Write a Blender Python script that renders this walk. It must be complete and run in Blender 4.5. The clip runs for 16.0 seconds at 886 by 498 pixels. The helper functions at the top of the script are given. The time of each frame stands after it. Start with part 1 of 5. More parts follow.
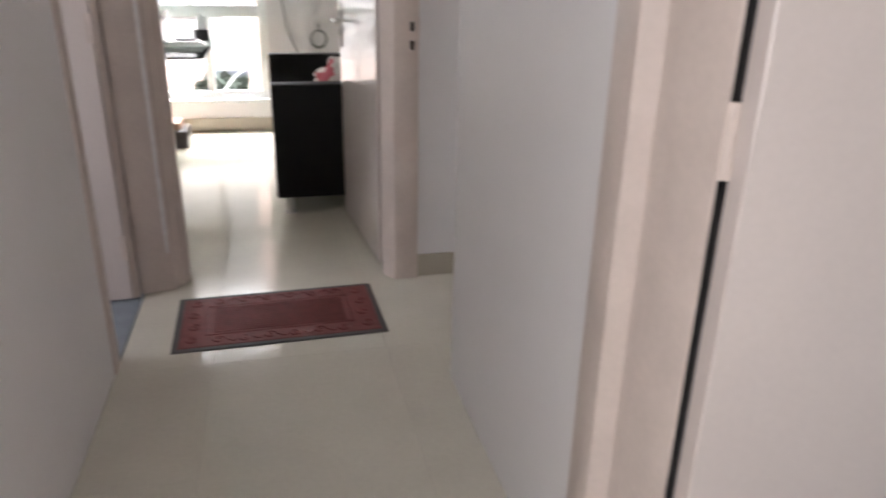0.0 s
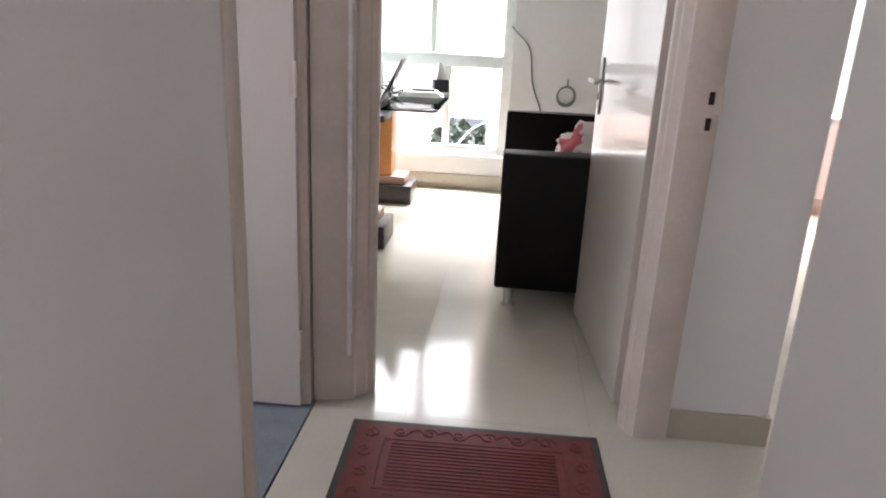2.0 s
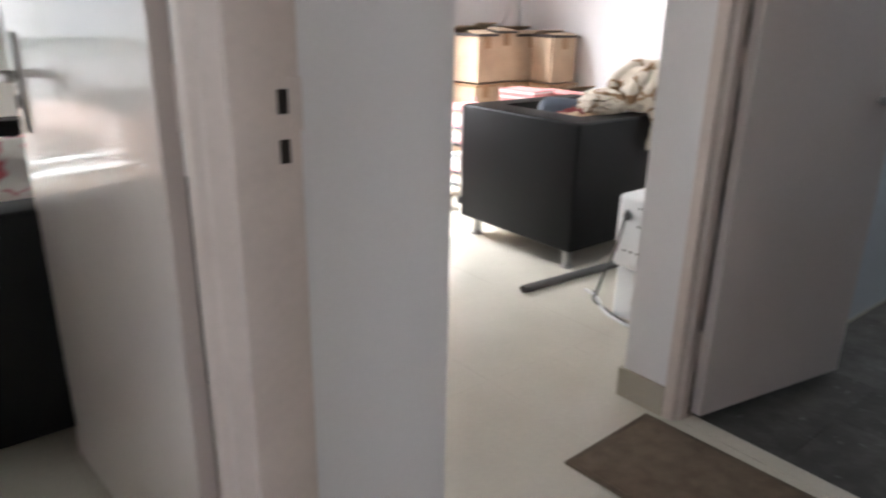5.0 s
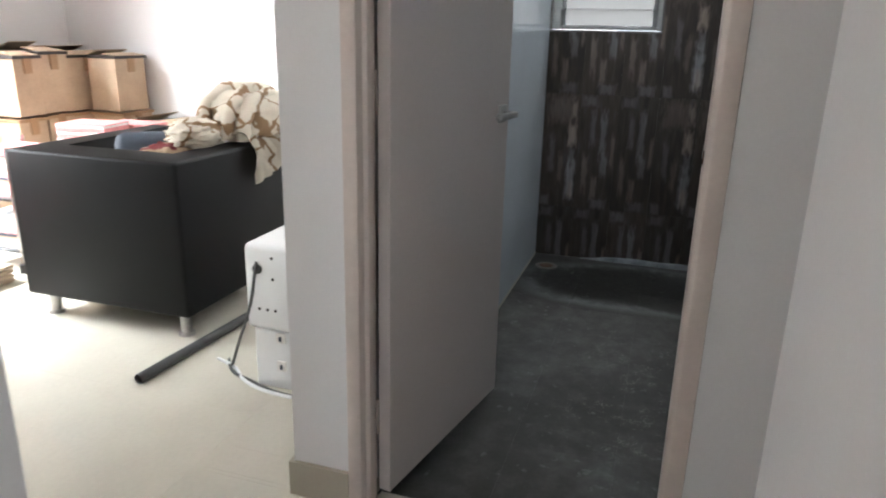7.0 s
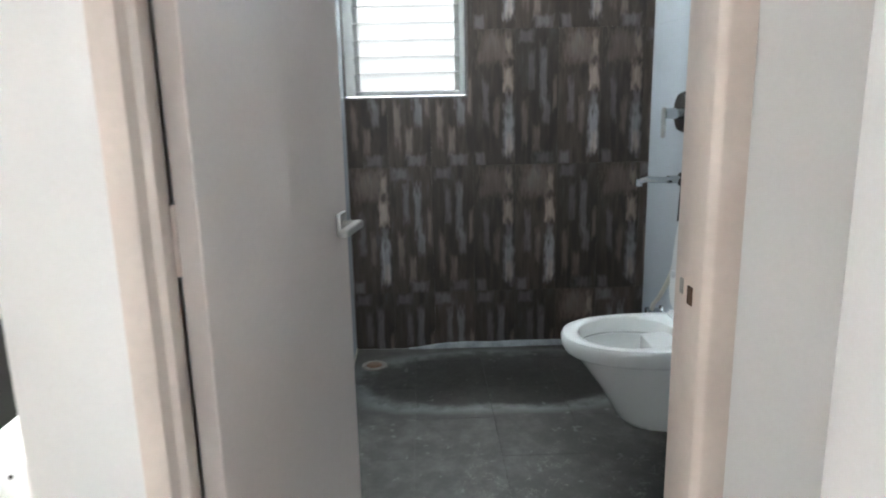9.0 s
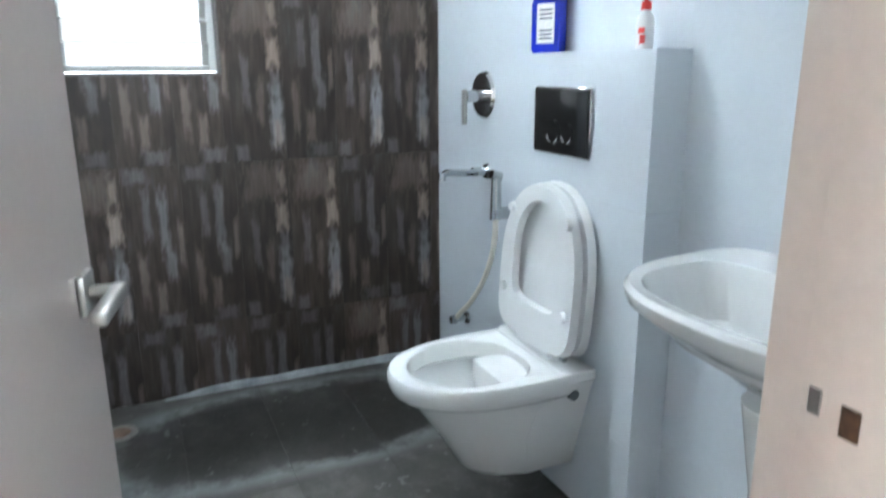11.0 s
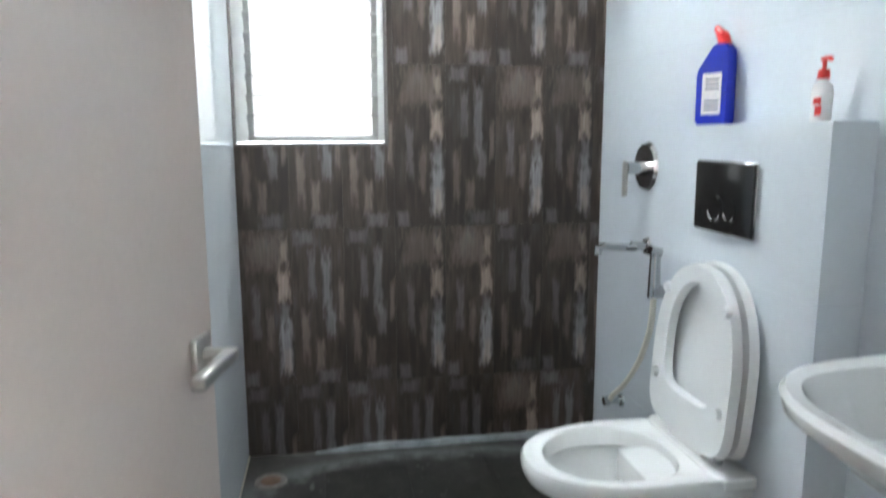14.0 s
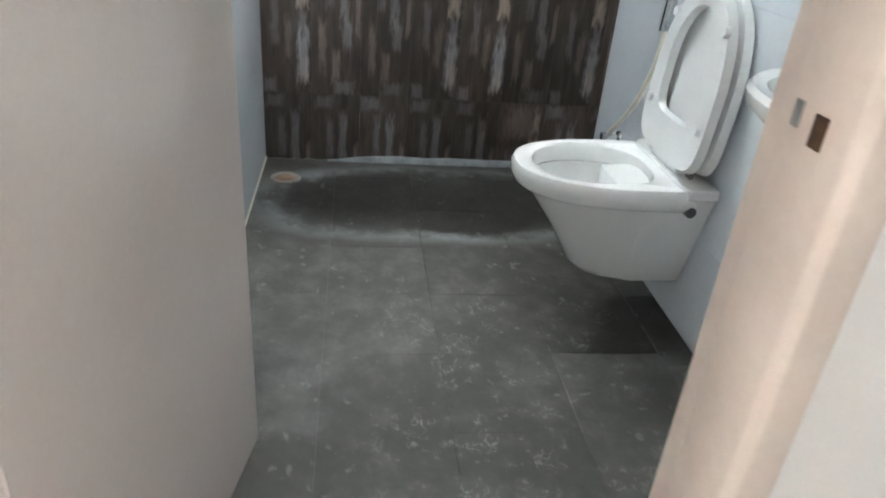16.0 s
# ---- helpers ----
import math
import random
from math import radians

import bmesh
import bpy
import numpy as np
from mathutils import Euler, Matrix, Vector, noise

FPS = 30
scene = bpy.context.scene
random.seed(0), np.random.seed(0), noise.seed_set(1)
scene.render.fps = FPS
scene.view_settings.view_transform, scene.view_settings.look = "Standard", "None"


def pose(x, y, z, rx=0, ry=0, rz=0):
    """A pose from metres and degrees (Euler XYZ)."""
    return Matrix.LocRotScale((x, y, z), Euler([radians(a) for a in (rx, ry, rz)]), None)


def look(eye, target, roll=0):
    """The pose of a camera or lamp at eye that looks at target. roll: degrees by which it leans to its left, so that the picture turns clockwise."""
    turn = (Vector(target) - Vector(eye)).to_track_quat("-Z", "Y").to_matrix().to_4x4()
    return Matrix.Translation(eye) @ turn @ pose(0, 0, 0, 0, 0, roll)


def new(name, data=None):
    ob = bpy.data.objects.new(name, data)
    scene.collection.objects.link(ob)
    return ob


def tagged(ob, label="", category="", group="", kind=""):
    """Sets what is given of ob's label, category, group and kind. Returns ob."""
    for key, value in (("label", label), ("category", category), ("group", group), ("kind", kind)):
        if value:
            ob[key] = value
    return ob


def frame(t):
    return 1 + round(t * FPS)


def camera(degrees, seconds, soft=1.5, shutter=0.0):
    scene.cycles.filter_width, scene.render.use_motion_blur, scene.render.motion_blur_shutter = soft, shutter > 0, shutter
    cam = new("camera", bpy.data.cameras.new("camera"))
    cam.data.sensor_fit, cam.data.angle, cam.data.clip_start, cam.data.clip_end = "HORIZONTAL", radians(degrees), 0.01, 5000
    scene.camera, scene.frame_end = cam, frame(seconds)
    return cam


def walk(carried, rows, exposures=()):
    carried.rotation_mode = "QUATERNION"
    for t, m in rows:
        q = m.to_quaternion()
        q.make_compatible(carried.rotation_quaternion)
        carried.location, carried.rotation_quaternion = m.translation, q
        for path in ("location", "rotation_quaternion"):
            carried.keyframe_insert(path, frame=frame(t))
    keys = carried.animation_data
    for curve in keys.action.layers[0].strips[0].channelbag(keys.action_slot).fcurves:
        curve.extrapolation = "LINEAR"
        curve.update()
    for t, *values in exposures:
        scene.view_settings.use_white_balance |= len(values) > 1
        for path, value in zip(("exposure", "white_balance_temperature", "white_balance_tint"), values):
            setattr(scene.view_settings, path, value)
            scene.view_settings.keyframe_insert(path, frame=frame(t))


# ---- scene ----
cam = camera(64.8, 16.0, 1.9, 0.5)
PATH = [
    (0, (0.054, -0.25, 1.239), (0.504, 1.559, 0.516), 1.2),
    (0.5, (0.082, -0.153, 1.237), (0.194, 1.725, 0.556), -0.8),
    (1, (0.136, 0.038, 1.255), (-0.022, 1.934, 0.639), -2.4),
    (1.5, (0.102, 0.313, 1.234), (-0.075, 2.212, 0.632), 1.5),
    (2, (0.064, 0.555, 1.223), (-0.095, 2.451, 0.606), 2.8),
    (2.5, (0.063, 0.855, 1.217), (-0.107, 2.744, 0.581), 2.6),
    (3, (0.037, 1.07, 1.206), (-0.11, 2.957, 0.558), 1.0),
    (3.5, (-0.025, 1.263, 1.213), (0.159, 3.148, 0.57), 1.3),
    (4, (0.002, 1.394, 1.185), (0.456, 3.229, 0.533), 2.4),
    (4.5, (0.08, 1.534, 1.183), (0.92, 3.229, 0.533), 1.5),
    (5, (0.163, 1.628, 1.191), (1.353, 3.095, 0.534), 1.1),
    (5.2, (0.188, 1.654, 1.195), (1.494, 3.019, 0.538), 1.4),
    (7.3, (0.554, 2.009, 1.181), (2.391, 2.531, 0.588), 0.8),
    (7.5, (0.607, 2.023, 1.188), (2.447, 2.527, 0.589), 0.4),
    (8, (0.752, 2.12, 1.206), (2.632, 2.496, 0.638), 0.2),
    (8.5, (0.866, 2.237, 1.248), (2.805, 2.369, 0.775), -0.2),
    (8.7, (0.921, 2.251, 1.249), (2.868, 2.302, 0.794), -0.7),
    (10.8, (1.585, 2.372, 1.202), (3.391, 1.686, 0.683), -0.2),
    (11, (1.615, 2.383, 1.227), (3.384, 1.596, 0.726), -0.3),
    (11.5, (1.665, 2.402, 1.312), (3.427, 1.54, 0.922), -1.4),
    (12, (1.68, 2.368, 1.385), (3.502, 1.571, 1.176), -2.7),
    (12.5, (1.664, 2.316, 1.436), (3.573, 1.718, 1.439), -1.2),
    (13, (1.645, 2.292, 1.402), (3.58, 1.794, 1.488), -1.4),
    (13.5, (1.635, 2.311, 1.318), (3.594, 1.913, 1.256), -0.6),
    (14, (1.633, 2.28, 1.241), (3.582, 1.963, 0.921), -0.2),
    (14.5, (1.595, 2.289, 1.181), (3.495, 1.997, 0.627), -0.4),
    (15, (1.534, 2.297, 1.145), (3.361, 2.013, 0.382), -0.2),
    (15.5, (1.51, 2.31, 1.128), (3.276, 2.026, 0.233), 1.3),
    (16, (1.451, 2.258, 1.114), (3.193, 1.995, 0.169), 5.2),
]
EXPO = [(0, 1.5, 6800, 19), (1.5, 1.6, 6700, 19), (2.5, 1.5, 6600, 19), (3.5, 1.32, 6450, 18), (5, 1.5, 6450, 14), (7.5, 2.0, 6400, 9), (8.7, 2.75, 6350, 7), (10.8, 3.3, 6000, 6), (11.5, 3.45, 6050, 7), (12, 3.2, 6050, 7), (13, 2.65, 6100, 8), (14.5, 3.4, 6550, 8), (15.5, 3.35, 6600, 7), (16, 3.35, 6600, 8)]
walk(cam, [(t, look(eye, target, roll)) for t, eye, target, roll in PATH], EXPO)

# ---- world, sun and large lights ----
world = bpy.data.worlds.new("sky")
scene.world = world
world.use_nodes = True
wn = world.node_tree
sky = wn.nodes.new("ShaderNodeTexSky")
sky.sky_type = "NISHITA"
sky.sun_disc = False
sky.sun_elevation, sky.sun_rotation = radians(48), radians(215)
bg = wn.nodes["Background"]
bg.inputs["Strength"].default_value = 0.12
wn.links.new(sky.outputs[0], bg.inputs["Color"])


def sun_lamp(energy, azimuth, elevation, angle):
    d = bpy.data.lights.new("sun", "SUN")
    d.energy, d.angle, d.color = energy, radians(angle), (1.0, 0.96, 0.9)
    ob = new("sun", d)
    a, e = radians(azimuth), radians(elevation)
    src = Vector((math.sin(a) * math.cos(e), math.cos(a) * math.cos(e), math.sin(e)))
    ob.matrix_world = look(src * 30, (0, 0, 0))


def area_lamp(eye, target, sx, sy, watts, color, spread=180):
    d = bpy.data.lights.new("sky_light", "AREA")
    d.shape, d.size, d.size_y, d.energy, d.color = "RECTANGLE", sx, sy, watts, color
    d.spread = radians(spread)
    ob = new("sky_light", d)
    ob.matrix_world = look(eye, target)


sun_lamp(1.4, 215, 48, 10.0)
DAY = (0.93, 0.97, 1.0)
area_lamp((-0.6, 8.6, 6.8), (-0.4, 4.4, 0.2), 9.0, 4.0, 3700, DAY)     # high sky over the office window
area_lamp((-1.6, 10.4, 6.0), (-0.2, 3.6, 0.6), 4.5, 4.4, 340, DAY)     # sky above the house across
area_lamp((5.3, 3.55, 1.9), (1.0, 3.2, 1.2), 1.7, 1.5, 10, DAY)        # sky at the east living room window
area_lamp((1.6, 7.4, 2.1), (4.3, 4.7, 1.3), 2.4, 1.8, 52, DAY, 100)         # sky at an assumed, unseen north window, added to light the living room wall
area_lamp((5.4, 2.55, 2.95), (3.5, 1.9, 1.2), 1.0, 0.8, 24, DAY)       # sky above the bathroom window
area_lamp((1.25, -2.6, 2.2), (1.0, 0.5, 0.8), 1.0, 1.4, 4, (0.85, 1.0, 0.80))        # green-tinted lamp added for the side room door, behind an assumed, unseen window
area_lamp((-2.7, 1.85, 1.7), (-0.6, 2.3, 1.0), 0.9, 1.2, 9, DAY)       # lamp added to brighten the left room, behind an assumed, unseen window
area_lamp((-1.0, -1.15, 1.5), (0.6, 0.9, 1.1), 0.9, 1.5, 23, DAY)      # lamp added for the corridor walls, in an unseen opening behind the start

# ---- materials ----
def mat(name, color, rough=0.5, metal=0.0, var=0.06, scale=6.0, bump=0.02, fine=120.0, coat=0.0, spec=0.5):
    """Paint-like surface: base colour with mottling at two scales and fine relief."""
    m = bpy.data.materials.new(name)
    m.use_nodes = True
    nt = m.node_tree
    p = nt.nodes["Principled BSDF"]
    co = nt.nodes.new("ShaderNodeTexCoord")
    n1 = nt.nodes.new("ShaderNodeTexNoise")
    n1.inputs["Scale"].default_value, n1.inputs["Detail"].default_value = scale, 4
    n2 = nt.nodes.new("ShaderNodeTexNoise")
    n2.inputs["Scale"].default_value, n2.inputs["Detail"].default_value = fine, 3
    geo = nt.nodes.new("ShaderNodeNewGeometry")
    nt.links.new(geo.outputs["Position"], n1.inputs["Vector"])
    nt.links.new(geo.outputs["Position"], n2.inputs["Vector"])
    mix = nt.nodes.new("ShaderNodeMix")
    mix.data_type = "RGBA"
    c = Vector(color[:3])
    lo, hi = c * (1 - var), c * (1 + var)
    mix.inputs["A"].default_value = (*lo, 1)
    mix.inputs["B"].default_value = (*hi, 1)
    add = nt.nodes.new("ShaderNodeMath")
    add.operation = "MULTIPLY_ADD"
    add.inputs[1].default_value, add.inputs[2].default_value = 0.35, 0.0
    nt.links.new(n2.outputs["Fac"], add.inputs[0])
    a2 = nt.nodes.new("ShaderNodeMath")
    a2.operation = "MULTIPLY_ADD"
    a2.inputs[1].default_value = 0.65
    nt.links.new(n1.outputs["Fac"], a2.inputs[0])
    nt.links.new(add.outputs[0], a2.inputs[2])
    ramp = nt.nodes.new("ShaderNodeMapRange")
    ramp.inputs["From Min"].default_value, ramp.inputs["From Max"].default_value = 0.35, 0.65
    nt.links.new(a2.outputs[0], ramp.inputs["Value"])
    nt.links.new(ramp.outputs[0], mix.inputs["Factor"])
    nt.links.new(mix.outputs["Result"], p.inputs["Base Color"])
    p.inputs["Roughness"].default_value = rough
    p.inputs["Metallic"].default_value = metal
    p.inputs["Specular IOR Level"].default_value = spec
    p.inputs["Coat Weight"].default_value = coat
    p.inputs["Coat Roughness"].default_value = 0.08
    if bump:
        b = nt.nodes.new("ShaderNodeBump")
        b.inputs["Strength"].default_value, b.inputs["Distance"].default_value = bump * 10, 0.002
        nt.links.new(a2.outputs[0], b.inputs["Height"])
        nt.links.new(b.outputs[0], p.inputs["Normal"])
    return m


def math_node(nt, op, a=None, b=None, c=None):
    n = nt.nodes.new("ShaderNodeMath")
    n.operation = op
    for i, v in enumerate((a, b, c)):
        if v is None:
            continue
        if isinstance(v, (int, float)):
            n.inputs[i].default_value = v
        else:
            nt.links.new(v, n.inputs[i])
    return n.outputs[0]


def ramp_node(nt, fac, stops):
    r = nt.nodes.new("ShaderNodeValToRGB")
    while len(r.color_ramp.elements) < len(stops):
        r.color_ramp.elements.new(0.5)
    for e, (pos, col) in zip(r.color_ramp.elements, stops):
        e.position, e.color = pos, (*col, 1)
    nt.links.new(fac, r.inputs[0])
    return r.outputs[0]


def streak_tile(name, strokes):
    """Wood-look wall plank, 0.2 x 0.62 m: brown boards under a print of brushed upright strokes (u, v, width, height, strength, colour)."""
    m = bpy.data.materials.new(name)
    m.use_nodes = True
    nt = m.node_tree
    p = nt.nodes["Principled BSDF"]
    geo = nt.nodes.new("ShaderNodeNewGeometry")
    sep = nt.nodes.new("ShaderNodeSeparateXYZ")
    nt.links.new(geo.outputs["Position"], sep.inputs[0])
    inf = nt.nodes.new("ShaderNodeObjectInfo")
    rnd = inf.outputs["Random"]

    def noise_of(vec, su, sv, detail, seed):
        n = nt.nodes.new("ShaderNodeTexNoise")
        mp = nt.nodes.new("ShaderNodeMapping")
        mp.inputs["Scale"].default_value = (su, sv, 1)
        mp.inputs["Location"].default_value = (seed, seed * 0.7, 0)
        nt.links.new(vec, mp.inputs["Vector"])
        nt.links.new(mp.outputs[0], n.inputs["Vector"])
        n.inputs["Scale"].default_value, n.inputs["Detail"].default_value = 1.0, detail
        return n.outputs["Fac"]

    v = math_node(nt, "MULTIPLY", math_node(nt, "FRACT", math_node(nt, "DIVIDE", math_node(nt, "ADD", sep.outputs["Z"], 2.21), 0.62)), 0.62)
    u = math_node(nt, "MULTIPLY", math_node(nt, "FRACT", math_node(nt, "DIVIDE", math_node(nt, "SUBTRACT", 9.63, sep.outputs["Y"]), 0.2)), 0.2)
    loc = nt.nodes.new("ShaderNodeCombineXYZ")
    nt.links.new(u, loc.inputs[0])
    nt.links.new(v, loc.inputs[1])
    nt.links.new(math_node(nt, "MULTIPLY", rnd, 1.4), loc.inputs[2])
    vec = loc.outputs[0]
    rag = noise_of(vec, 80, 22, 4, 1.3)
    grain = noise_of(vec, 130, 7, 4, 5.1)
    broad = noise_of(vec, 14, 5.0, 3, 2.9)
    mid = noise_of(vec, 42, 6.5, 3, 8.2)
    t = math_node(nt, "ADD", math_node(nt, "MULTIPLY", broad, 0.5), math_node(nt, "MULTIPLY", mid, 0.5))
    t = math_node(nt, "MULTIPLY_ADD", v, 0.10, t)
    cur = ramp_node(nt, t, [(0.40, (0.027, 0.0175, 0.0125)), (0.50, (0.047, 0.031, 0.023)), (0.60, (0.062, 0.045, 0.036)), (0.70, (0.078, 0.070, 0.068)), (0.80, (0.12, 0.115, 0.12))])
    for a, b, w, h, k, col in strokes:
        dx = math_node(nt, "ABSOLUTE", math_node(nt, "DIVIDE", math_node(nt, "SUBTRACT", u, a), w / 2))
        dy = math_node(nt, "ABSOLUTE", math_node(nt, "DIVIDE", math_node(nt, "SUBTRACT", v, b), h / 2))
        d = math_node(nt, "MULTIPLY_ADD", rag, 1.5, math_node(nt, "SUBTRACT", math_node(nt, "MAXIMUM", dx, dy), 0.75))
        mr = nt.nodes.new("ShaderNodeMapRange")
        mr.inputs["From Min"].default_value, mr.inputs["From Max"].default_value = 1.2, 0.55
        mr.inputs["To Max"].default_value = k
        nt.links.new(d, mr.inputs["Value"])
        mix = nt.nodes.new("ShaderNodeMix")
        mix.data_type = "RGBA"
        nt.links.new(mr.outputs[0], mix.inputs["Factor"])
        nt.links.new(cur, mix.inputs["A"])
        mix.inputs["B"].default_value = (*col, 1)
        cur = mix.outputs["Result"]
    for fac, stops in ((grain, [(0.3, (0.74, 0.73, 0.72)), (0.7, (1.12, 1.12, 1.12))]), (rnd, [(0.0, (0.62, 0.61, 0.60)), (0.5, (0.95, 0.94, 0.93)), (1.0, (1.12, 1.12, 1.13))])):
        g = nt.nodes.new("ShaderNodeMix")
        g.data_type, g.blend_type = "RGBA", "MULTIPLY"
        g.inputs["Factor"].default_value = 1.0
        nt.links.new(cur, g.inputs["A"])
        nt.links.new(ramp_node(nt, fac, stops), g.inputs["B"])
        cur = g.outputs["Result"]
    nt.links.new(cur, p.inputs["Base Color"])
    p.inputs["Roughness"].default_value = 0.4
    bp = nt.nodes.new("ShaderNodeBump")
    bp.inputs["Strength"].default_value, bp.inputs["Distance"].default_value = 0.2, 0.001
    nt.links.new(grain, bp.inputs["Height"])
    nt.links.new(bp.outputs[0], p.inputs["Normal"])
    return m


def slate_floor():
    """Dark grey stone-look floor tile with chalky marks and one damp patch under the shower."""
    m = bpy.data.materials.new("slate")
    m.use_nodes = True
    nt = m.node_tree
    p = nt.nodes["Principled BSDF"]
    geo = nt.nodes.new("ShaderNodeNewGeometry")
    inf = nt.nodes.new("ShaderNodeObjectInfo")

    def noise_tex(scale, detail=5, rough=0.6):
        n = nt.nodes.new("ShaderNodeTexNoise")
        n.inputs["Scale"].default_value, n.inputs["Detail"].default_value, n.inputs["Roughness"].default_value = scale, detail, rough
        nt.links.new(geo.outputs["Position"], n.inputs["Vector"])
        return n.outputs["Fac"]

    big, mid, fine = noise_tex(3.2), noise_tex(14), noise_tex(70)
    v = math_node(nt, "MULTIPLY_ADD", mid, 0.45, math_node(nt, "MULTIPLY", big, 0.55))
    v = math_node(nt, "MULTIPLY_ADD", inf.outputs["Random"], 0.06, v)
    ground = ramp_node(nt, v, [(0.32, (0.021, 0.020, 0.017)), (0.52, (0.046, 0.0445, 0.039)), (0.66, (0.085, 0.083, 0.076)), (0.8, (0.16, 0.158, 0.15))])
    sep = nt.nodes.new("ShaderNodeSeparateXYZ")
    nt.links.new(geo.outputs["Position"], sep.inputs[0])
    dx = math_node(nt, "DIVIDE", math_node(nt, "SUBTRACT", sep.outputs["X"], 3.93), 0.28)
    dy = math_node(nt, "DIVIDE", math_node(nt, "SUBTRACT", sep.outputs["Y"], 1.95), 0.56)
    d = math_node(nt, "ADD", math_node(nt, "POWER", math_node(nt, "ABSOLUTE", dx), 2.6), math_node(nt, "POWER", math_node(nt, "ABSOLUTE", dy), 2.6))
    d = math_node(nt, "MULTIPLY_ADD", big, 1.5, math_node(nt, "SUBTRACT", d, 0.75))
    d = math_node(nt, "MULTIPLY_ADD", mid, 0.9, math_node(nt, "SUBTRACT", d, 0.45))
    wet = nt.nodes.new("ShaderNodeMapRange")
    wet.inputs["From Min"].default_value, wet.inputs["From Max"].default_value = 1.03, 0.97
    nt.links.new(d, wet.inputs["Value"])
    mix = nt.nodes.new("ShaderNodeMix")
    mix.data_type, mix.blend_type = "RGBA", "MULTIPLY"
    nt.links.new(wet.outputs[0], mix.inputs["Factor"])
    nt.links.new(ground, mix.inputs["A"])
    mix.inputs["B"].default_value = (0.55, 0.55, 0.54, 1)
    # a chalky dried rim round the damp patch
    rim = nt.nodes.new("ShaderNodeMapRange")
    rim.inputs["From Min"].default_value, rim.inputs["From Max"].default_value = 0.55, 0.0
    nt.links.new(math_node(nt, "ABSOLUTE", math_node(nt, "SUBTRACT", d, 1.45)), rim.inputs["Value"])
    rimf = math_node(nt, "MULTIPLY", rim.outputs[0], math_node(nt, "MULTIPLY", mid, 0.6))
    mix2 = nt.nodes.new("ShaderNodeMix")
    mix2.data_type = "RGBA"
    nt.links.new(rimf, mix2.inputs["Factor"])
    nt.links.new(mix.outputs["Result"], mix2.inputs["A"])
    mix2.inputs["B"].default_value = (0.30, 0.32, 0.33, 1)
    # small chalk flecks and scuffs
    fk = nt.nodes.new("ShaderNodeTexNoise")
    fk.inputs["Scale"].default_value, fk.inputs["Detail"].default_value = 26, 6
    nt.links.new(geo.outputs["Position"], fk.inputs["Vector"])
    fm = nt.nodes.new("ShaderNodeMapRange")
    fm.inputs["From Min"].default_value, fm.inputs["From Max"].default_value = 0.645, 0.72
    nt.links.new(fk.outputs["Fac"], fm.inputs["Value"])
    mix3 = nt.nodes.new("ShaderNodeMix")
    mix3.data_type = "RGBA"
    nt.links.new(math_node(nt, "MULTIPLY", fm.outputs[0], 0.32), mix3.inputs["Factor"])
    nt.links.new(mix2.outputs["Result"], mix3.inputs["A"])
    mix3.inputs["B"].default_value = (0.26, 0.27, 0.26, 1)
    # scratches and lime specks worn into the middle of the floor
    st = nt.nodes.new("ShaderNodeTexVoronoi")
    st.feature, st.inputs["Scale"].default_value = "DISTANCE_TO_EDGE", 7.0
    warp = nt.nodes.new("ShaderNodeMix")
    warp.data_type = "VECTOR"
    warp.inputs["Factor"].default_value = 0.25
    nt.links.new(geo.outputs["Position"], warp.inputs["A"])
    nt.links.new(fk.outputs["Color"], warp.inputs["B"])
    nt.links.new(warp.outputs["Result"], st.inputs["Vector"])
    line = nt.nodes.new("ShaderNodeMapRange")
    line.inputs["From Min"].default_value, line.inputs["From Max"].default_value = 0.028, 0.008
    nt.links.new(st.outputs["Distance"], line.inputs["Value"])
    ex = math_node(nt, "ABSOLUTE", math_node(nt, "DIVIDE", math_node(nt, "SUBTRACT", sep.outputs["X"], 2.75), 0.55))
    ey = math_node(nt, "ABSOLUTE", math_node(nt, "DIVIDE", math_node(nt, "SUBTRACT", sep.outputs["Y"], 1.80), 0.38))
    worn = nt.nodes.new("ShaderNodeMapRange")
    worn.inputs["From Min"].default_value, worn.inputs["From Max"].default_value = 1.35, 0.75
    nt.links.new(math_node(nt, "MULTIPLY_ADD", big, 1.2, math_node(nt, "SUBTRACT", math_node(nt, "MAXIMUM", ex, ey), 0.45)), worn.inputs["Value"])
    patchy = nt.nodes.new("ShaderNodeMapRange")
    patchy.inputs["From Min"].default_value, patchy.inputs["From Max"].default_value = 0.5, 0.62
    nt.links.new(mid, patchy.inputs["Value"])
    mix4 = nt.nodes.new("ShaderNodeMix")
    mix4.data_type = "RGBA"
    nt.links.new(math_node(nt, "MULTIPLY", math_node(nt, "MULTIPLY", line.outputs[0], worn.outputs[0]), math_node(nt, "MULTIPLY", patchy.outputs[0], 0.55)), mix4.inputs["Factor"])
    nt.links.new(mix3.outputs["Result"], mix4.inputs["A"])
    mix4.inputs["B"].default_value = (0.30, 0.30, 0.26, 1)
    nt.links.new(mix4.outputs["Result"], p.inputs["Base Color"])
    r = math_node(nt, "MULTIPLY_ADD", wet.outputs[0], -0.12, math_node(nt, "MULTIPLY_ADD", fine, 0.25, 0.48))
    nt.links.new(r, p.inputs["Roughness"])
    b = nt.nodes.new("ShaderNodeBump")
    b.inputs["Strength"].default_value, b.inputs["Distance"].default_value = 0.35, 0.002
    nt.links.new(math_node(nt, "MULTIPLY_ADD", fine, 0.4, mid), b.inputs["Height"])
    nt.links.new(b.outputs[0], p.inputs["Normal"])
    return m


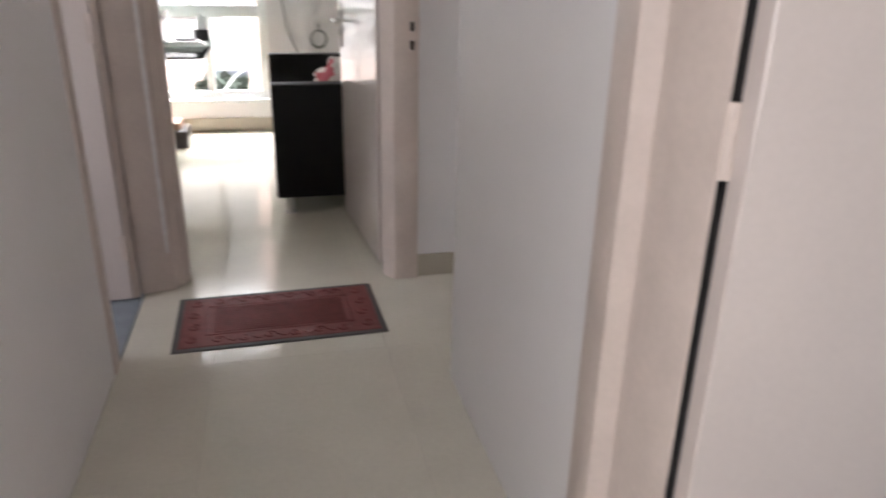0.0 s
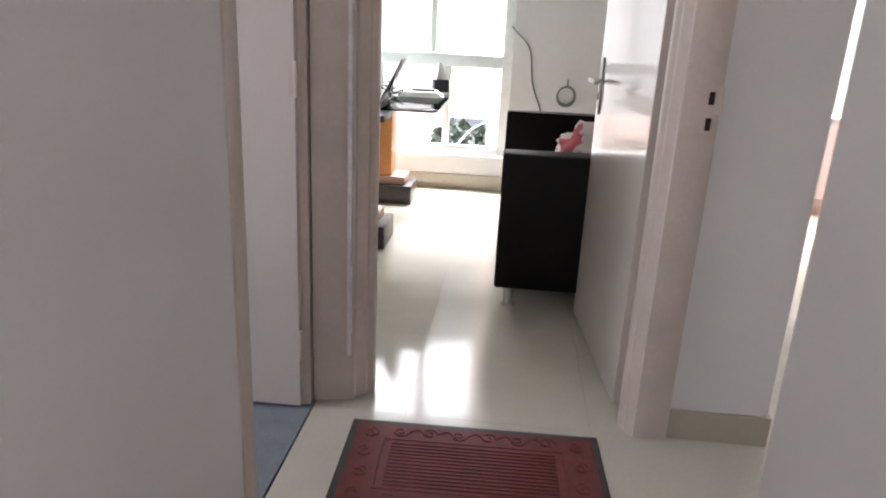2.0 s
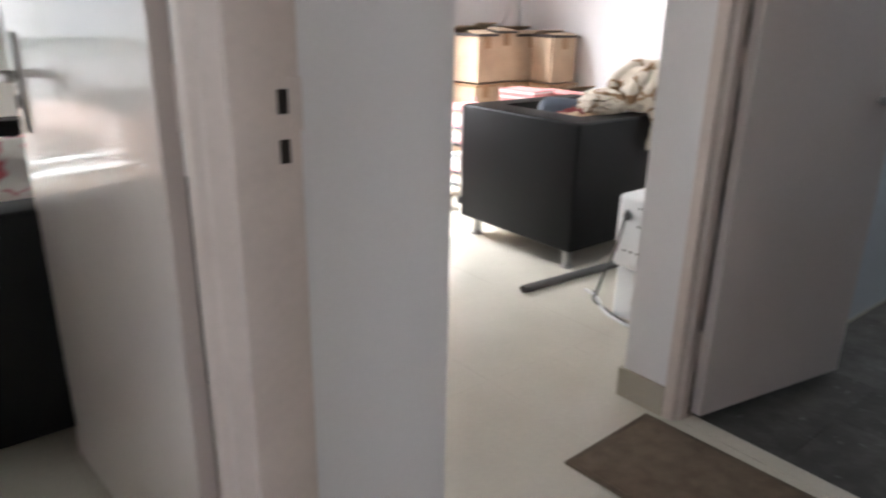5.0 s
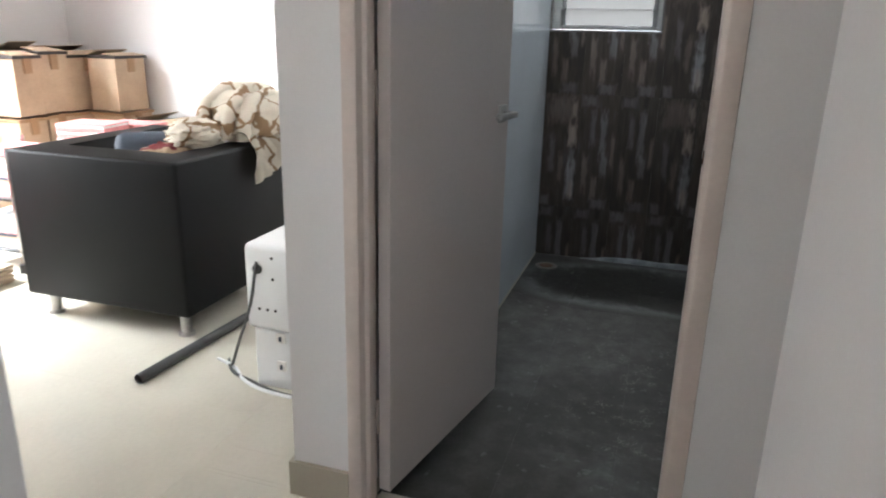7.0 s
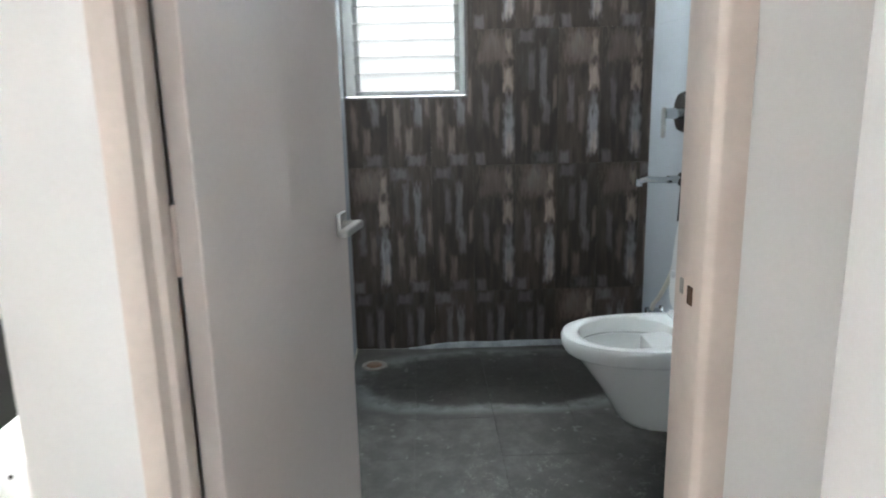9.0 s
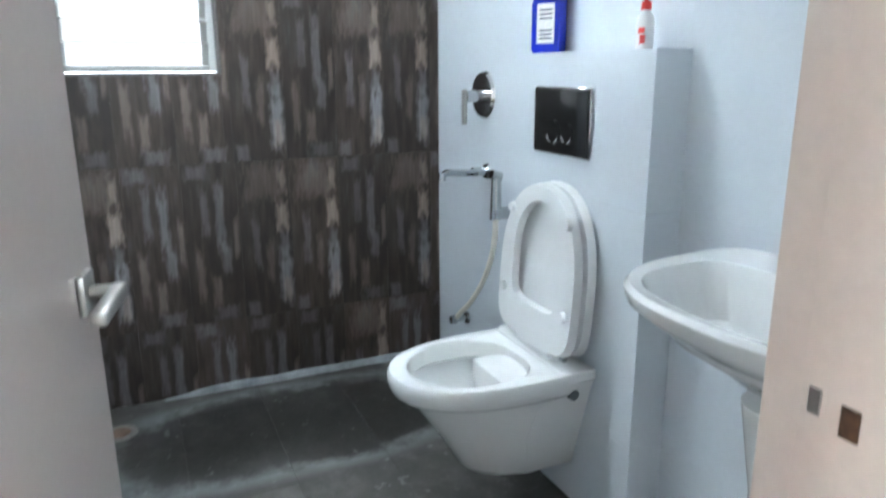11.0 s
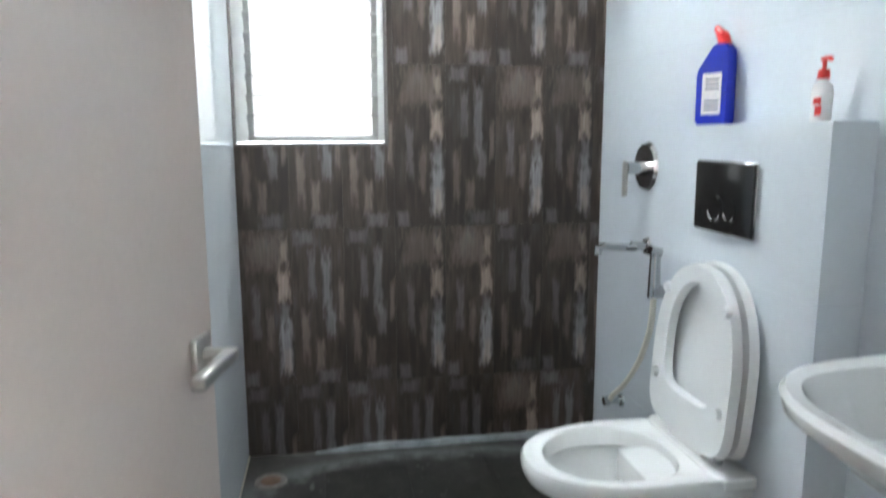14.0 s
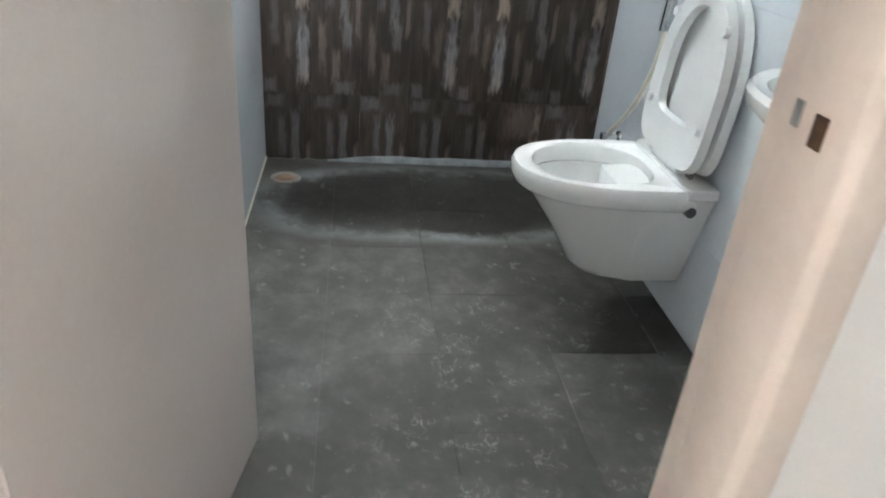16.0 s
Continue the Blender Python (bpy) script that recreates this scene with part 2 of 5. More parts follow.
def glossy_tile(name, color, rough, wave, wave_scale=2.2, veins=0.05):
    """Polished floor or wall tile: cloudy body colour, mirror-like face that waves slightly."""
    m = mat(name, color, rough, 0, veins, 4.0, 0, 60)
    nt = m.node_tree
    p = nt.nodes["Principled BSDF"]
    n = nt.nodes.new("ShaderNodeTexNoise")
    n.inputs["Scale"].default_value, n.inputs["Detail"].default_value = wave_scale, 2
    geo = nt.nodes.new("ShaderNodeNewGeometry")
    nt.links.new(geo.outputs["Position"], n.inputs["Vector"])
    b = nt.nodes.new("ShaderNodeBump")
    b.inputs["Strength"].default_value, b.inputs["Distance"].default_value = 1.0, wave
    nt.links.new(n.outputs["Fac"], b.inputs["Height"])
    nt.links.new(b.outputs[0], p.inputs["Normal"])
    return m


def glass(name, tint=(0.9, 0.97, 0.95), rough=0.0, clear=0.85):
    m = bpy.data.materials.new(name)
    m.use_nodes = True
    nt = m.node_tree
    nt.nodes.remove(nt.nodes["Principled BSDF"])
    out = nt.nodes["Material Output"]
    tr = nt.nodes.new("ShaderNodeBsdfTransparent")
    tr.inputs["Color"].default_value = (*tint, 1)
    gl = nt.nodes.new("ShaderNodeBsdfGlossy")
    gl.inputs["Roughness"].default_value = rough + 0.02
    fr = nt.nodes.new("ShaderNodeFresnel")
    fr.inputs["IOR"].default_value = 1.5
    mix = nt.nodes.new("ShaderNodeMixShader")
    nt.links.new(fr.outputs[0], mix.inputs[0])
    nt.links.new(tr.outputs[0], mix.inputs[1])
    nt.links.new(gl.outputs[0], mix.inputs[2])
    nt.links.new(mix.outputs[0], out.inputs["Surface"])
    return m


def frosted(name):
    m = bpy.data.materials.new(name)
    m.use_nodes = True
    nt = m.node_tree
    nt.nodes.remove(nt.nodes["Principled BSDF"])
    out = nt.nodes["Material Output"]
    tl = nt.nodes.new("ShaderNodeBsdfTranslucent")
    tl.inputs["Color"].default_value = (0.24, 0.234, 0.228, 1)
    tr = nt.nodes.new("ShaderNodeBsdfTransparent")
    tr.inputs["Color"].default_value = (0.62, 0.65, 0.66, 1)
    gl = nt.nodes.new("ShaderNodeBsdfGlossy")
    gl.inputs["Roughness"].default_value = 0.25
    m1 = nt.nodes.new("ShaderNodeMixShader")
    m1.inputs[0].default_value = 0.12
    nt.links.new(tl.outputs[0], m1.inputs[1])
    nt.links.new(tr.outputs[0], m1.inputs[2])
    m2 = nt.nodes.new("ShaderNodeMixShader")
    m2.inputs[0].default_value = 0.06
    nt.links.new(m1.outputs[0], m2.inputs[1])
    nt.links.new(gl.outputs[0], m2.inputs[2])
    nt.links.new(m2.outputs[0], out.inputs["Surface"])
    return m


def emit(name, color, strength):
    m = bpy.data.materials.new(name)
    m.use_nodes = True
    p = m.node_tree.nodes["Principled BSDF"]
    p.inputs["Emission Color"].default_value = (*color, 1)
    p.inputs["Emission Strength"].default_value = strength
    p.inputs["Base Color"].default_value = (0.8, 0.8, 0.8, 1)
    return m


PAINT = mat("wall_paint", (0.74, 0.72, 0.71), 0.55, 0, 0.03, 1.6, 0.02, 160)
CEIL = mat("ceiling_paint", (0.80, 0.80, 0.80), 0.7, 0, 0.02, 2, 0.02, 160)
WOOD = mat("door_paint", (0.62, 0.545, 0.505), 0.3, 0, 0.04, 3.0, 0.008, 90, coat=0.7)
FRAME = mat("frame_paint", (0.60, 0.51, 0.455), 0.42, 0, 0.06, 9.0, 0.04, 70)
BEAD = mat("worn_bead", (0.72, 0.70, 0.68), 0.5, 0, 0.14, 22.0, 0.06, 90)
FLOOR = glossy_tile("floor_tile", (0.60, 0.57, 0.485), 0.10, 0.0012)
FLOOR.node_tree.nodes["Principled BSDF"].inputs["Specular IOR Level"].default_value = 0.36
GROUT = mat("grout", (0.50, 0.465, 0.385), 0.7)
SKIRT = mat("skirting_tile", (0.44, 0.395, 0.315), 0.18, 0, 0.05, 5, 0)
BLUETILE = glossy_tile("pale_wall_tile", (0.68, 0.73, 0.77), 0.06, 0.0006, 3.0, 0.03)
PALE, GREYISH = (0.42, 0.34, 0.285), (0.33, 0.33, 0.345)
BROWN = streak_tile("brown_tile_bold", (
    (0.10, 0.535, 0.15, 0.15, 0.20, PALE), (0.165, 0.40, 0.048, 0.115, 0.75, PALE), (0.168, 0.15, 0.048, 0.21, 0.75, GREYISH), (0.172, 0.10, 0.030, 0.10, 0.55, PALE),
    (0.168, 0.28, 0.034, 0.10, 0.35, GREYISH), (0.035, 0.03, 0.05, 0.06, 0.28, GREYISH), (0.06, 0.30, 0.03, 0.20, 0.25, GREYISH), (0.11, 0.22, 0.03, 0.16, 0.22, PALE), (0.17, 0.54, 0.03, 0.10, 0.45, PALE)))
BROWN_PLAIN = streak_tile("brown_tile_plain", (
    (0.05, 0.585, 0.075, 0.055, 0.26, GREYISH), (0.13, 0.41, 0.034, 0.24, 0.42, GREYISH), (0.075, 0.44, 0.03, 0.18, 0.30, GREYISH), (0.145, 0.25, 0.038, 0.12, 0.36, GREYISH),
    (0.13, 0.03, 0.09, 0.055, 0.24, GREYISH), (0.045, 0.20, 0.03, 0.20, 0.28, PALE), (0.185, 0.33, 0.02, 0.16, 0.30, PALE), (0.10, 0.12, 0.034, 0.12, 0.28, PALE)))
SLATE = slate_floor()
GREYFLOOR = mat("grey_blue_floor", (0.22, 0.25, 0.28), 0.35, 0, 0.15, 9)
CERAMIC = mat("white_ceramic", (0.80, 0.81, 0.80), 0.12, 0, 0.015, 5, 0, coat=0.6)
HOSE = mat("cream_plastic", (0.78, 0.75, 0.66), 0.4, 0, 0.05, 30, 0.02)
PLASTIC = mat("white_plastic", (0.80, 0.81, 0.81), 0.28, 0, 0.02, 8, 0)
CHROME = mat("chrome", (0.54, 0.55, 0.56), 0.12, 1.0, 0.05, 30, 0)
STEEL = mat("brushed_steel", (0.40, 0.39, 0.37), 0.34, 1.0, 0.08, 40, 0)
LEATHER = mat("black_leather", (0.0045, 0.0045, 0.005), 0.5, 0, 0.2, 5, 0.05, 220, spec=0.18)
BLACK = mat("black_plastic", (0.015, 0.015, 0.016), 0.35, 0, 0.15, 9, 0)
DARKMET = mat("dark_plate", (0.035, 0.035, 0.035), 0.16, 0.6, 0.1, 20, 0)
WHITEFRAME = mat("white_window_frame", (0.74, 0.76, 0.74), 0.35, 0, 0.05, 18, 0.01)
RED_RUBBER = mat("red_rubber", (0.155, 0.030, 0.028), 0.62, 0, 0.2, 40, 0.06, 300)
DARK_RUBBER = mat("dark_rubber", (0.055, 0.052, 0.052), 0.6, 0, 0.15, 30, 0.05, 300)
MATBROWN = mat("brown_carpet", (0.105, 0.078, 0.052), 0.95, 0, 0.25, 14, 0.12, 400)
ORANGE = mat("orange_wood", (0.52, 0.20, 0.055), 0.32, 0, 0.18, 7, 0.02, 60)
PINKWOOD = mat("pale_wood", (0.56, 0.36, 0.26), 0.4, 0, 0.12, 9, 0.02, 60)
DARKWOOD = mat("dark_wood", (0.045, 0.035, 0.032), 0.35, 0, 0.25, 12, 0.02, 60)
DESKGLASS = glass("desk_glass", (0.72, 0.88, 0.84))
PANE = glass("window_glass", (0.95, 0.97, 0.97))
FROST = frosted("frosted_glass")
CARD = mat("cardboard", (0.50, 0.37, 0.255), 0.8, 0, 0.12, 8, 0.04, 90)
TAPE = mat("packing_tape", (0.36, 0.22, 0.12), 0.3, 0, 0.1, 10, 0)
PAPER = mat("paper", (0.78, 0.76, 0.73), 0.7, 0, 0.08, 60, 0.02)
PINKPAPER = mat("pink_paper", (0.68, 0.28, 0.27), 0.6, 0, 0.2, 50, 0.02)
TUBE = mat("grey_tube", (0.05, 0.05, 0.048), 0.45, 0, 0.15, 12, 0.02)
CLIPGREY = mat("clip_aluminium", (0.36, 0.36, 0.35), 0.45, 0.3, 0.12, 30, 0.02)
CABLEGREY = mat("grey_cable", (0.20, 0.20, 0.185), 0.5, 0, 0.05)
BLUEBOTTLE = mat("blue_plastic", (0.012, 0.028, 0.42), 0.22, 0, 0.05, 9, 0)
REDCAP = mat("red_plastic", (0.66, 0.035, 0.03), 0.3, 0, 0.05, 9, 0)
RUST = mat("rusty_drain", (0.20, 0.12, 0.08), 0.6, 0.2, 0.3, 50, 0.06)
RUSTHOLE = mat("rusty_hole", (0.07, 0.035, 0.018), 0.9, 0, 0.4, 60, 0.05)
DARKHOLE = mat("dark_hole", (0.02, 0.014, 0.01), 0.9)
FACADE = mat("white_render", (0.52, 0.51, 0.49), 0.8, 0, 0.05, 0.8, 0.02)
FACADE2 = mat("pink_render", (0.62, 0.48, 0.42), 0.8, 0, 0.08, 0.8, 0.02)
FOLIAGE = mat("foliage", (0.045, 0.06, 0.045), 0.6, 0, 0.4, 6)
GROUND = mat("ground", (0.22, 0.20, 0.18), 0.9, 0, 0.2, 0.6)
FARGLASS = mat("far_glass", (0.40, 0.43, 0.45), 0.15)
DARKYARD = mat("dark_yard_wall", (0.09, 0.10, 0.12), 0.8, 0, 0.2, 3)
SCREEN = mat("screen", (0.012, 0.013, 0.016), 0.12)
BLUEGREY = mat("blue_grey_cushion", (0.045, 0.06, 0.085), 0.55, 0, 0.15, 20, 0.04)


# ---- building helpers ----
def box(bm, x0, x1, y0, y1, z0, z1, m=None):
    vs = [bm.verts.new((x, y, z)) for z in (z0, z1) for y in (y0, y1) for x in (x0, x1)]
    if m is not None:
        for v in vs:
            v.co = m @ v.co
    for f in ((0, 2, 3, 1), (4, 5, 7, 6), (0, 1, 5, 4), (2, 6, 7, 3), (0, 4, 6, 2), (1, 3, 7, 5)):
        bm.faces.new([vs[i] for i in f])
    return vs


def bevelled(bm, width=0.004, segments=2):
    bmesh.ops.bevel(bm, geom=list(bm.edges), offset=width, segments=segments, affect="EDGES", profile=0.5, clamp_overlap=True)
    return bm


def cyl(bm, p0, p1, r0, r1=None, seg=20, caps=True):
    p0, p1 = Vector(p0), Vector(p1)
    d = p1 - p0
    m = Matrix.Translation((p0 + p1) / 2) @ d.to_track_quat("Z", "Y").to_matrix().to_4x4()
    bmesh.ops.create_cone(bm, cap_ends=caps, segments=seg, radius1=r0, radius2=r0 if r1 is None else r1, depth=d.length, matrix=m)


def tube(bm, pts, r, seg=10, closed=False):
    """A round tube through points, smoothed between them."""
    pts = [Vector(p) for p in pts]
    n = len(pts)
    line = []
    last = n if closed else n - 1
    for i in range(last):
        p0, p1, p2, p3 = pts[(i - 1) % n if closed or i else 0], pts[i], pts[(i + 1) % n], pts[(i + 2) % n if closed or i + 2 < n else n - 1]
        for k in range(6):
            t = k / 6
            line.append(0.5 * (2 * p1 + (p2 - p0) * t + (2 * p0 - 5 * p1 + 4 * p2 - p3) * t * t + (3 * p1 - p0 - 3 * p2 + p3) * t ** 3))
    if not closed:
        line.append(pts[-1])
    rings, up = [], Vector((0.13, 0.31, 0.94))
    for i, p in enumerate(line):
        a = line[i - 1] if i or closed else p
        b = line[(i + 1) % len(line)] if i + 1 < len(line) or closed else p
        d = (b - a).normalized()
        u = d.cross(up)
        u = u.normalized() if u.length > 1e-4 else d.orthogonal().normalized()
        w = d.cross(u)
        up = w if w.dot(up) > 0 else -w
        rings.append([bm.verts.new(p + r * (math.cos(2 * math.pi * k / seg) * u + math.sin(2 * math.pi * k / seg) * up)) for k in range(seg)])
    m = len(rings)
    for i in range(m if closed else m - 1):
        a, b = rings[i], rings[(i + 1) % m]
        for k in range(seg):
            bm.faces.new((a[k], a[(k + 1) % seg], b[(k + 1) % seg], b[k]))
    if not closed:
        bm.faces.new(rings[0][::-1])
        bm.faces.new(rings[-1])


def loft(bm, rings, cap0=True, cap1=True):
    vs = [[bm.verts.new(p) for p in ring] for ring in rings]
    n = len(vs[0])
    for a, b in zip(vs, vs[1:]):
        for k in range(n):
            bm.faces.new((a[k], a[(k + 1) % n], b[(k + 1) % n], b[k]))
    if cap0:
        bm.faces.new(vs[0][::-1])
    if cap1:
        bm.faces.new(vs[-1])


def mesh_of(name, bm, material, smooth=False):
    bmesh.ops.recalc_face_normals(bm, faces=bm.faces)
    me = bpy.data.meshes.new(name)
    bm.to_mesh(me)
    bm.free()
    me.materials.append(material)
    if smooth:
        for f in me.polygons:
            f.use_smooth = True
    return me


def smooth_by_angle(ob, degrees=40):
    me = ob.data
    for f in me.polygons:
        f.use_smooth = True
    me.set_sharp_from_angle(angle=radians(degrees))


def part(name, bm, material, parent=None, label="", smooth=True):
    ob = new(name, mesh_of(name, bm, material))
    if smooth:
        smooth_by_angle(ob)
    if parent is not None:
        ob.parent = parent
    if label:
        ob["label"] = label
    return ob


def thing(name, label, category, at=(0, 0, 0), turn=0, group=""):
    ob = new(name)
    ob.empty_display_size = 0.1
    ob.matrix_basis = pose(*at, 0, 0, turn)
    return tagged(ob, label, category, group)


def structure(name, boxes, material, label, category):
    bm = bmesh.new()
    for b in boxes:
        box(bm, *b)
    return tagged(part(name, bm, material, smooth=False), label, category, kind="structure")


def bx(name, b, material, parent, label="", bev=0.004, seg=2):
    bm = bmesh.new()
    box(bm, *b)
    if bev:
        bevelled(bm, bev, seg)
    return part(name, bm, material, parent, label)


# ---- the large structure ----
H = 2.72                     # ceiling of the flat
BH = 2.43                    # ceiling of the bathroom
XL, XR = -0.505, 0.575        # corridor walls
YC = 1.715                   # passage face of the wall at the corridor corner
YE = 5.87                    # inner face of the outer wall of office and living room
XE = 4.37                    # inner face of the outer east wall
BX = 4.335                   # face of the brown tiles
BY0, BY1 = 1.19, 2.625        # bathroom side walls
FB = -0.02                   # bathroom floor

# Unseen gap from y -1.65 to -0.65, added to let a lamp in.
structure("wall_corridor_left", [(XL - 0.12, XL, -2.2, -1.65, 0, H), (XL - 0.12, XL, -1.65, -0.65, 0, 0.6), (XL - 0.12, XL, -1.65, -0.65, 2.3, H), (XL - 0.12, XL, -0.65, 1.99, 0, H), (XL - 0.12, XL, 1.99, 2.60, 2.12, H)], PAINT, "off-white painted corridor wall", "wall")
structure("wall_corridor_right", [(XR, XR + 0.12, 0.76, YC - 0.015, 0, H), (XR + 0.015, XR + 0.12, YC - 0.015, YC, 0, H), (XR, XR + 0.12, -0.12, 0.76, 2.12, H), (XR, XR + 0.12, -2.2, -0.12, 0, H)], PAINT, "off-white painted corridor wall with a rounded corner", "wall")
structure("wall_passage", [(XR + 0.12, 1.89, 1.60, YC, 0, H)], PAINT, "off-white painted wall beside the bathroom door", "wall")
structure("wall_corridor_end", [(XL - 0.12, XR + 0.12, -2.32, -2.2, 0, H)], PAINT, "plain off-white wall closing the corridor", "wall")
structure("wall_office_front", [(0.632, 0.935, 2.56, 2.73, 0, H), (-0.51, 0.632, 2.58, 2.73, 2.12, H), (-2.2, -0.51, 2.62, 2.76, 0, H)], PAINT, "off-white painted wall beside the office door", "wall")
structure("wall_office_right", [(0.845, 0.935, 2.73, YE, 0, H)], PAINT, "white painted partition between office and living room", "wall")
structure("wall_office_left", [(-2.3, -2.2, 2.62, YE, 0, H)], PAINT, "white painted office wall", "wall")
# The opening from x 1.5 to 3.1 is unseen, added for its lamp.
structure("wall_outer_north", [(-2.3, -1.72, YE, YE + 0.2, 0, H), (-1.72, 0.06, YE, YE + 0.2, 0, 0.24), (-1.72, 0.06, YE, YE + 0.2, 2.2, H), (0.06, 1.5, YE, YE + 0.2, 0, H), (1.5, 3.1, YE, YE + 0.2, 0, 0.7), (1.5, 3.1, YE, YE + 0.2, 2.2, H), (3.1, XE + 0.2, YE, YE + 0.2, 0, H)], PAINT, "white painted outer wall with a large window", "wall")
structure("wall_outer_east", [(XE, XE + 0.2, 2.75, 3.0, 0, H), (XE, XE + 0.2, 3.0, 4.18, 0, 0.95), (XE, XE + 0.2, 3.0, 4.18, 2.2, H), (XE, XE + 0.2, 4.18, YE, 0, H)], PAINT, "white painted outer wall of the living room", "wall")
structure("wall_bath_entry", [(1.89, 2.02, 2.655, 2.815, 0, H), (1.89, 2.02, 1.857, 2.655, 2.1, H), (1.89, 2.02, 1.05, 1.857, 0, H)], PAINT, "off-white painted wall at the bathroom door", "wall")
structure("wall_bath_left", [(2.02, XE, 2.635, 2.815, 0, H)], PAINT, "off-white painted wall between bathroom and living room", "wall")
structure("wall_bath_right", [(2.02, XE, 1.04, 1.18, -0.05, H)], PAINT, "white painted bathroom side wall above the tiles", "wall")
structure("wall_bath_outer", [(BX + 0.012, XE + 0.2, 1.02, 2.06, -0.05, H), (BX + 0.012, XE + 0.2, 2.06, 2.63, -0.05, 1.215), (BX + 0.012, XE + 0.2, 2.06, 2.63, 2.105, H), (BX + 0.012, XE + 0.2, 2.63, 2.815, -0.05, H)], PAINT, "white painted wall above brown tiles", "wall")
# South wall has an unseen window hole, added for the lamp outside.
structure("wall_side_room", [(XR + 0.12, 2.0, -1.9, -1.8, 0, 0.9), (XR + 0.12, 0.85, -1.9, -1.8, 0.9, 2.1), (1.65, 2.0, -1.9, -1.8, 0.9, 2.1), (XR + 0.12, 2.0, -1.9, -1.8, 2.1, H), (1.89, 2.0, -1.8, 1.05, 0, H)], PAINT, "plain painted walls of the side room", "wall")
# West wall is cut open, out of view, for the added lamp.
structure("wall_left_room", [(-2.3, -2.2, 1.0, 1.4, 0, H), (-2.3, -2.2, 1.4, 2.3, 0, 0.9), (-2.3, -2.2, 1.4, 2.3, 2.1, H), (-2.3, -2.2, 2.3, 2.62, 0, H), (-2.2, XL - 0.12, 0.9, 1.0, 0, H)], PAINT, "plain painted walls of the left room", "wall")
structure("ceiling", [(-2.3, XE + 0.2, -2.32, YE + 0.2, H, H + 0.12)], CEIL, "plain white painted ceiling", "ceiling")
structure("ceiling_bathroom", [(2.0, BX + 0.012, 1.18, 2.63, BH, BH + 0.05)], CEIL, "plain white bathroom ceiling", "ceiling")
structure("floor_screed", [(-2.3, 1.97, -2.32, YE + 0.2, -0.12, -0.012), (1.97, XE + 0.2, 2.62, YE + 0.2, -0.12, -0.012), (0.6, 1.97, -2.3, 1.6, -0.0115, -0.011)], GROUT, "beige grouted bed under the floor tiles", "floor")
structure("floor_screed_bathroom", [(1.97, XE + 0.2, 1.02, 2.62, -0.14, FB - 0.008)], mat("dark_grout", (0.10, 0.098, 0.09), 0.8), "dark grouted bed under bathroom tiles", "floor")
structure("floor_left_room", [(-2.2, XL - 0.005, 1.0, 2.66, -0.012, 0.003)], GREYFLOOR, "grey-blue stone floor of the left room", "floor")
structure("threshold", [(1.905, 1.965, 1.905, 2.60, -0.02, 0.003)], FLOOR, "beige polished stone threshold at the bathroom door", "threshold")
# ledge over the concealed cistern
structure("wall_cistern_box", [(2.898, 3.50, 1.18, 1.287, -0.05, 1.260)], PAINT, "boxed-in cistern wall with a ledge", "wall")

# skirting
for i, b in enumerate([(0.632, 0.945, 2.548, 2.56, 0, 0.10), (1.878, 1.89, 2.657, 2.827, 0, 0.10), (-1.72, 0.845, YE - 0.012, YE, 0, 0.11), (0.833, 0.845, 2.74, YE - 0.012, 0, 0.10),
                       (0.935, 0.947, 2.56, YE - 0.012, 0, 0.10), (0.947, XE, YE - 0.012, YE, 0, 0.10), (XE - 0.012, XE, 2.827, YE - 0.012, 0, 0.10), (1.89, XE, 2.815, 2.827, 0, 0.10)]):
    structure("baseboard", [b], SKIRT, "glossy beige tile skirting", "skirting")


# ---- doors ----
def lever(parent, x, z, side, out, long_plate):
    """Handle on a leaf that lies along local +x with its face at y = side; the grip points back to the hinge."""
    h = parent
    s = 1 if side > 0 else -1
    if long_plate:
        bx("handle_plate", (x - 0.02, x + 0.02, *sorted((side, side + s * 0.008)), z - 0.13, z + 0.09), STEEL, h, "long satin steel handle plate", 0.003)
        bx("keyhole", (x - 0.006, x + 0.006, *sorted((side + s * 0.0075, side + s * 0.0105)), z - 0.075, z - 0.045), DARKHOLE, h, "", 0.001)
    else:
        bx("rose", (x - 0.026, x + 0.026, *sorted((side, side + s * 0.010)), z - 0.026, z + 0.026), STEEL, h, "square steel rose", 0.003)
    bm = bmesh.new()
    cyl(bm, (x, side, z), (x, side + s * out, z), 0.009)
    part("neck", bm, STEEL, h)
    bm = bmesh.new()
    box(bm, x - 0.115, x + 0.010, *sorted((side + s * (out - 0.012), side + s * (out + 0.008))), z - 0.009, z + 0.009)
    bevelled(bm, 0.005, 3)
    part("grip", bm, STEEL, h, "satin steel lever grip")


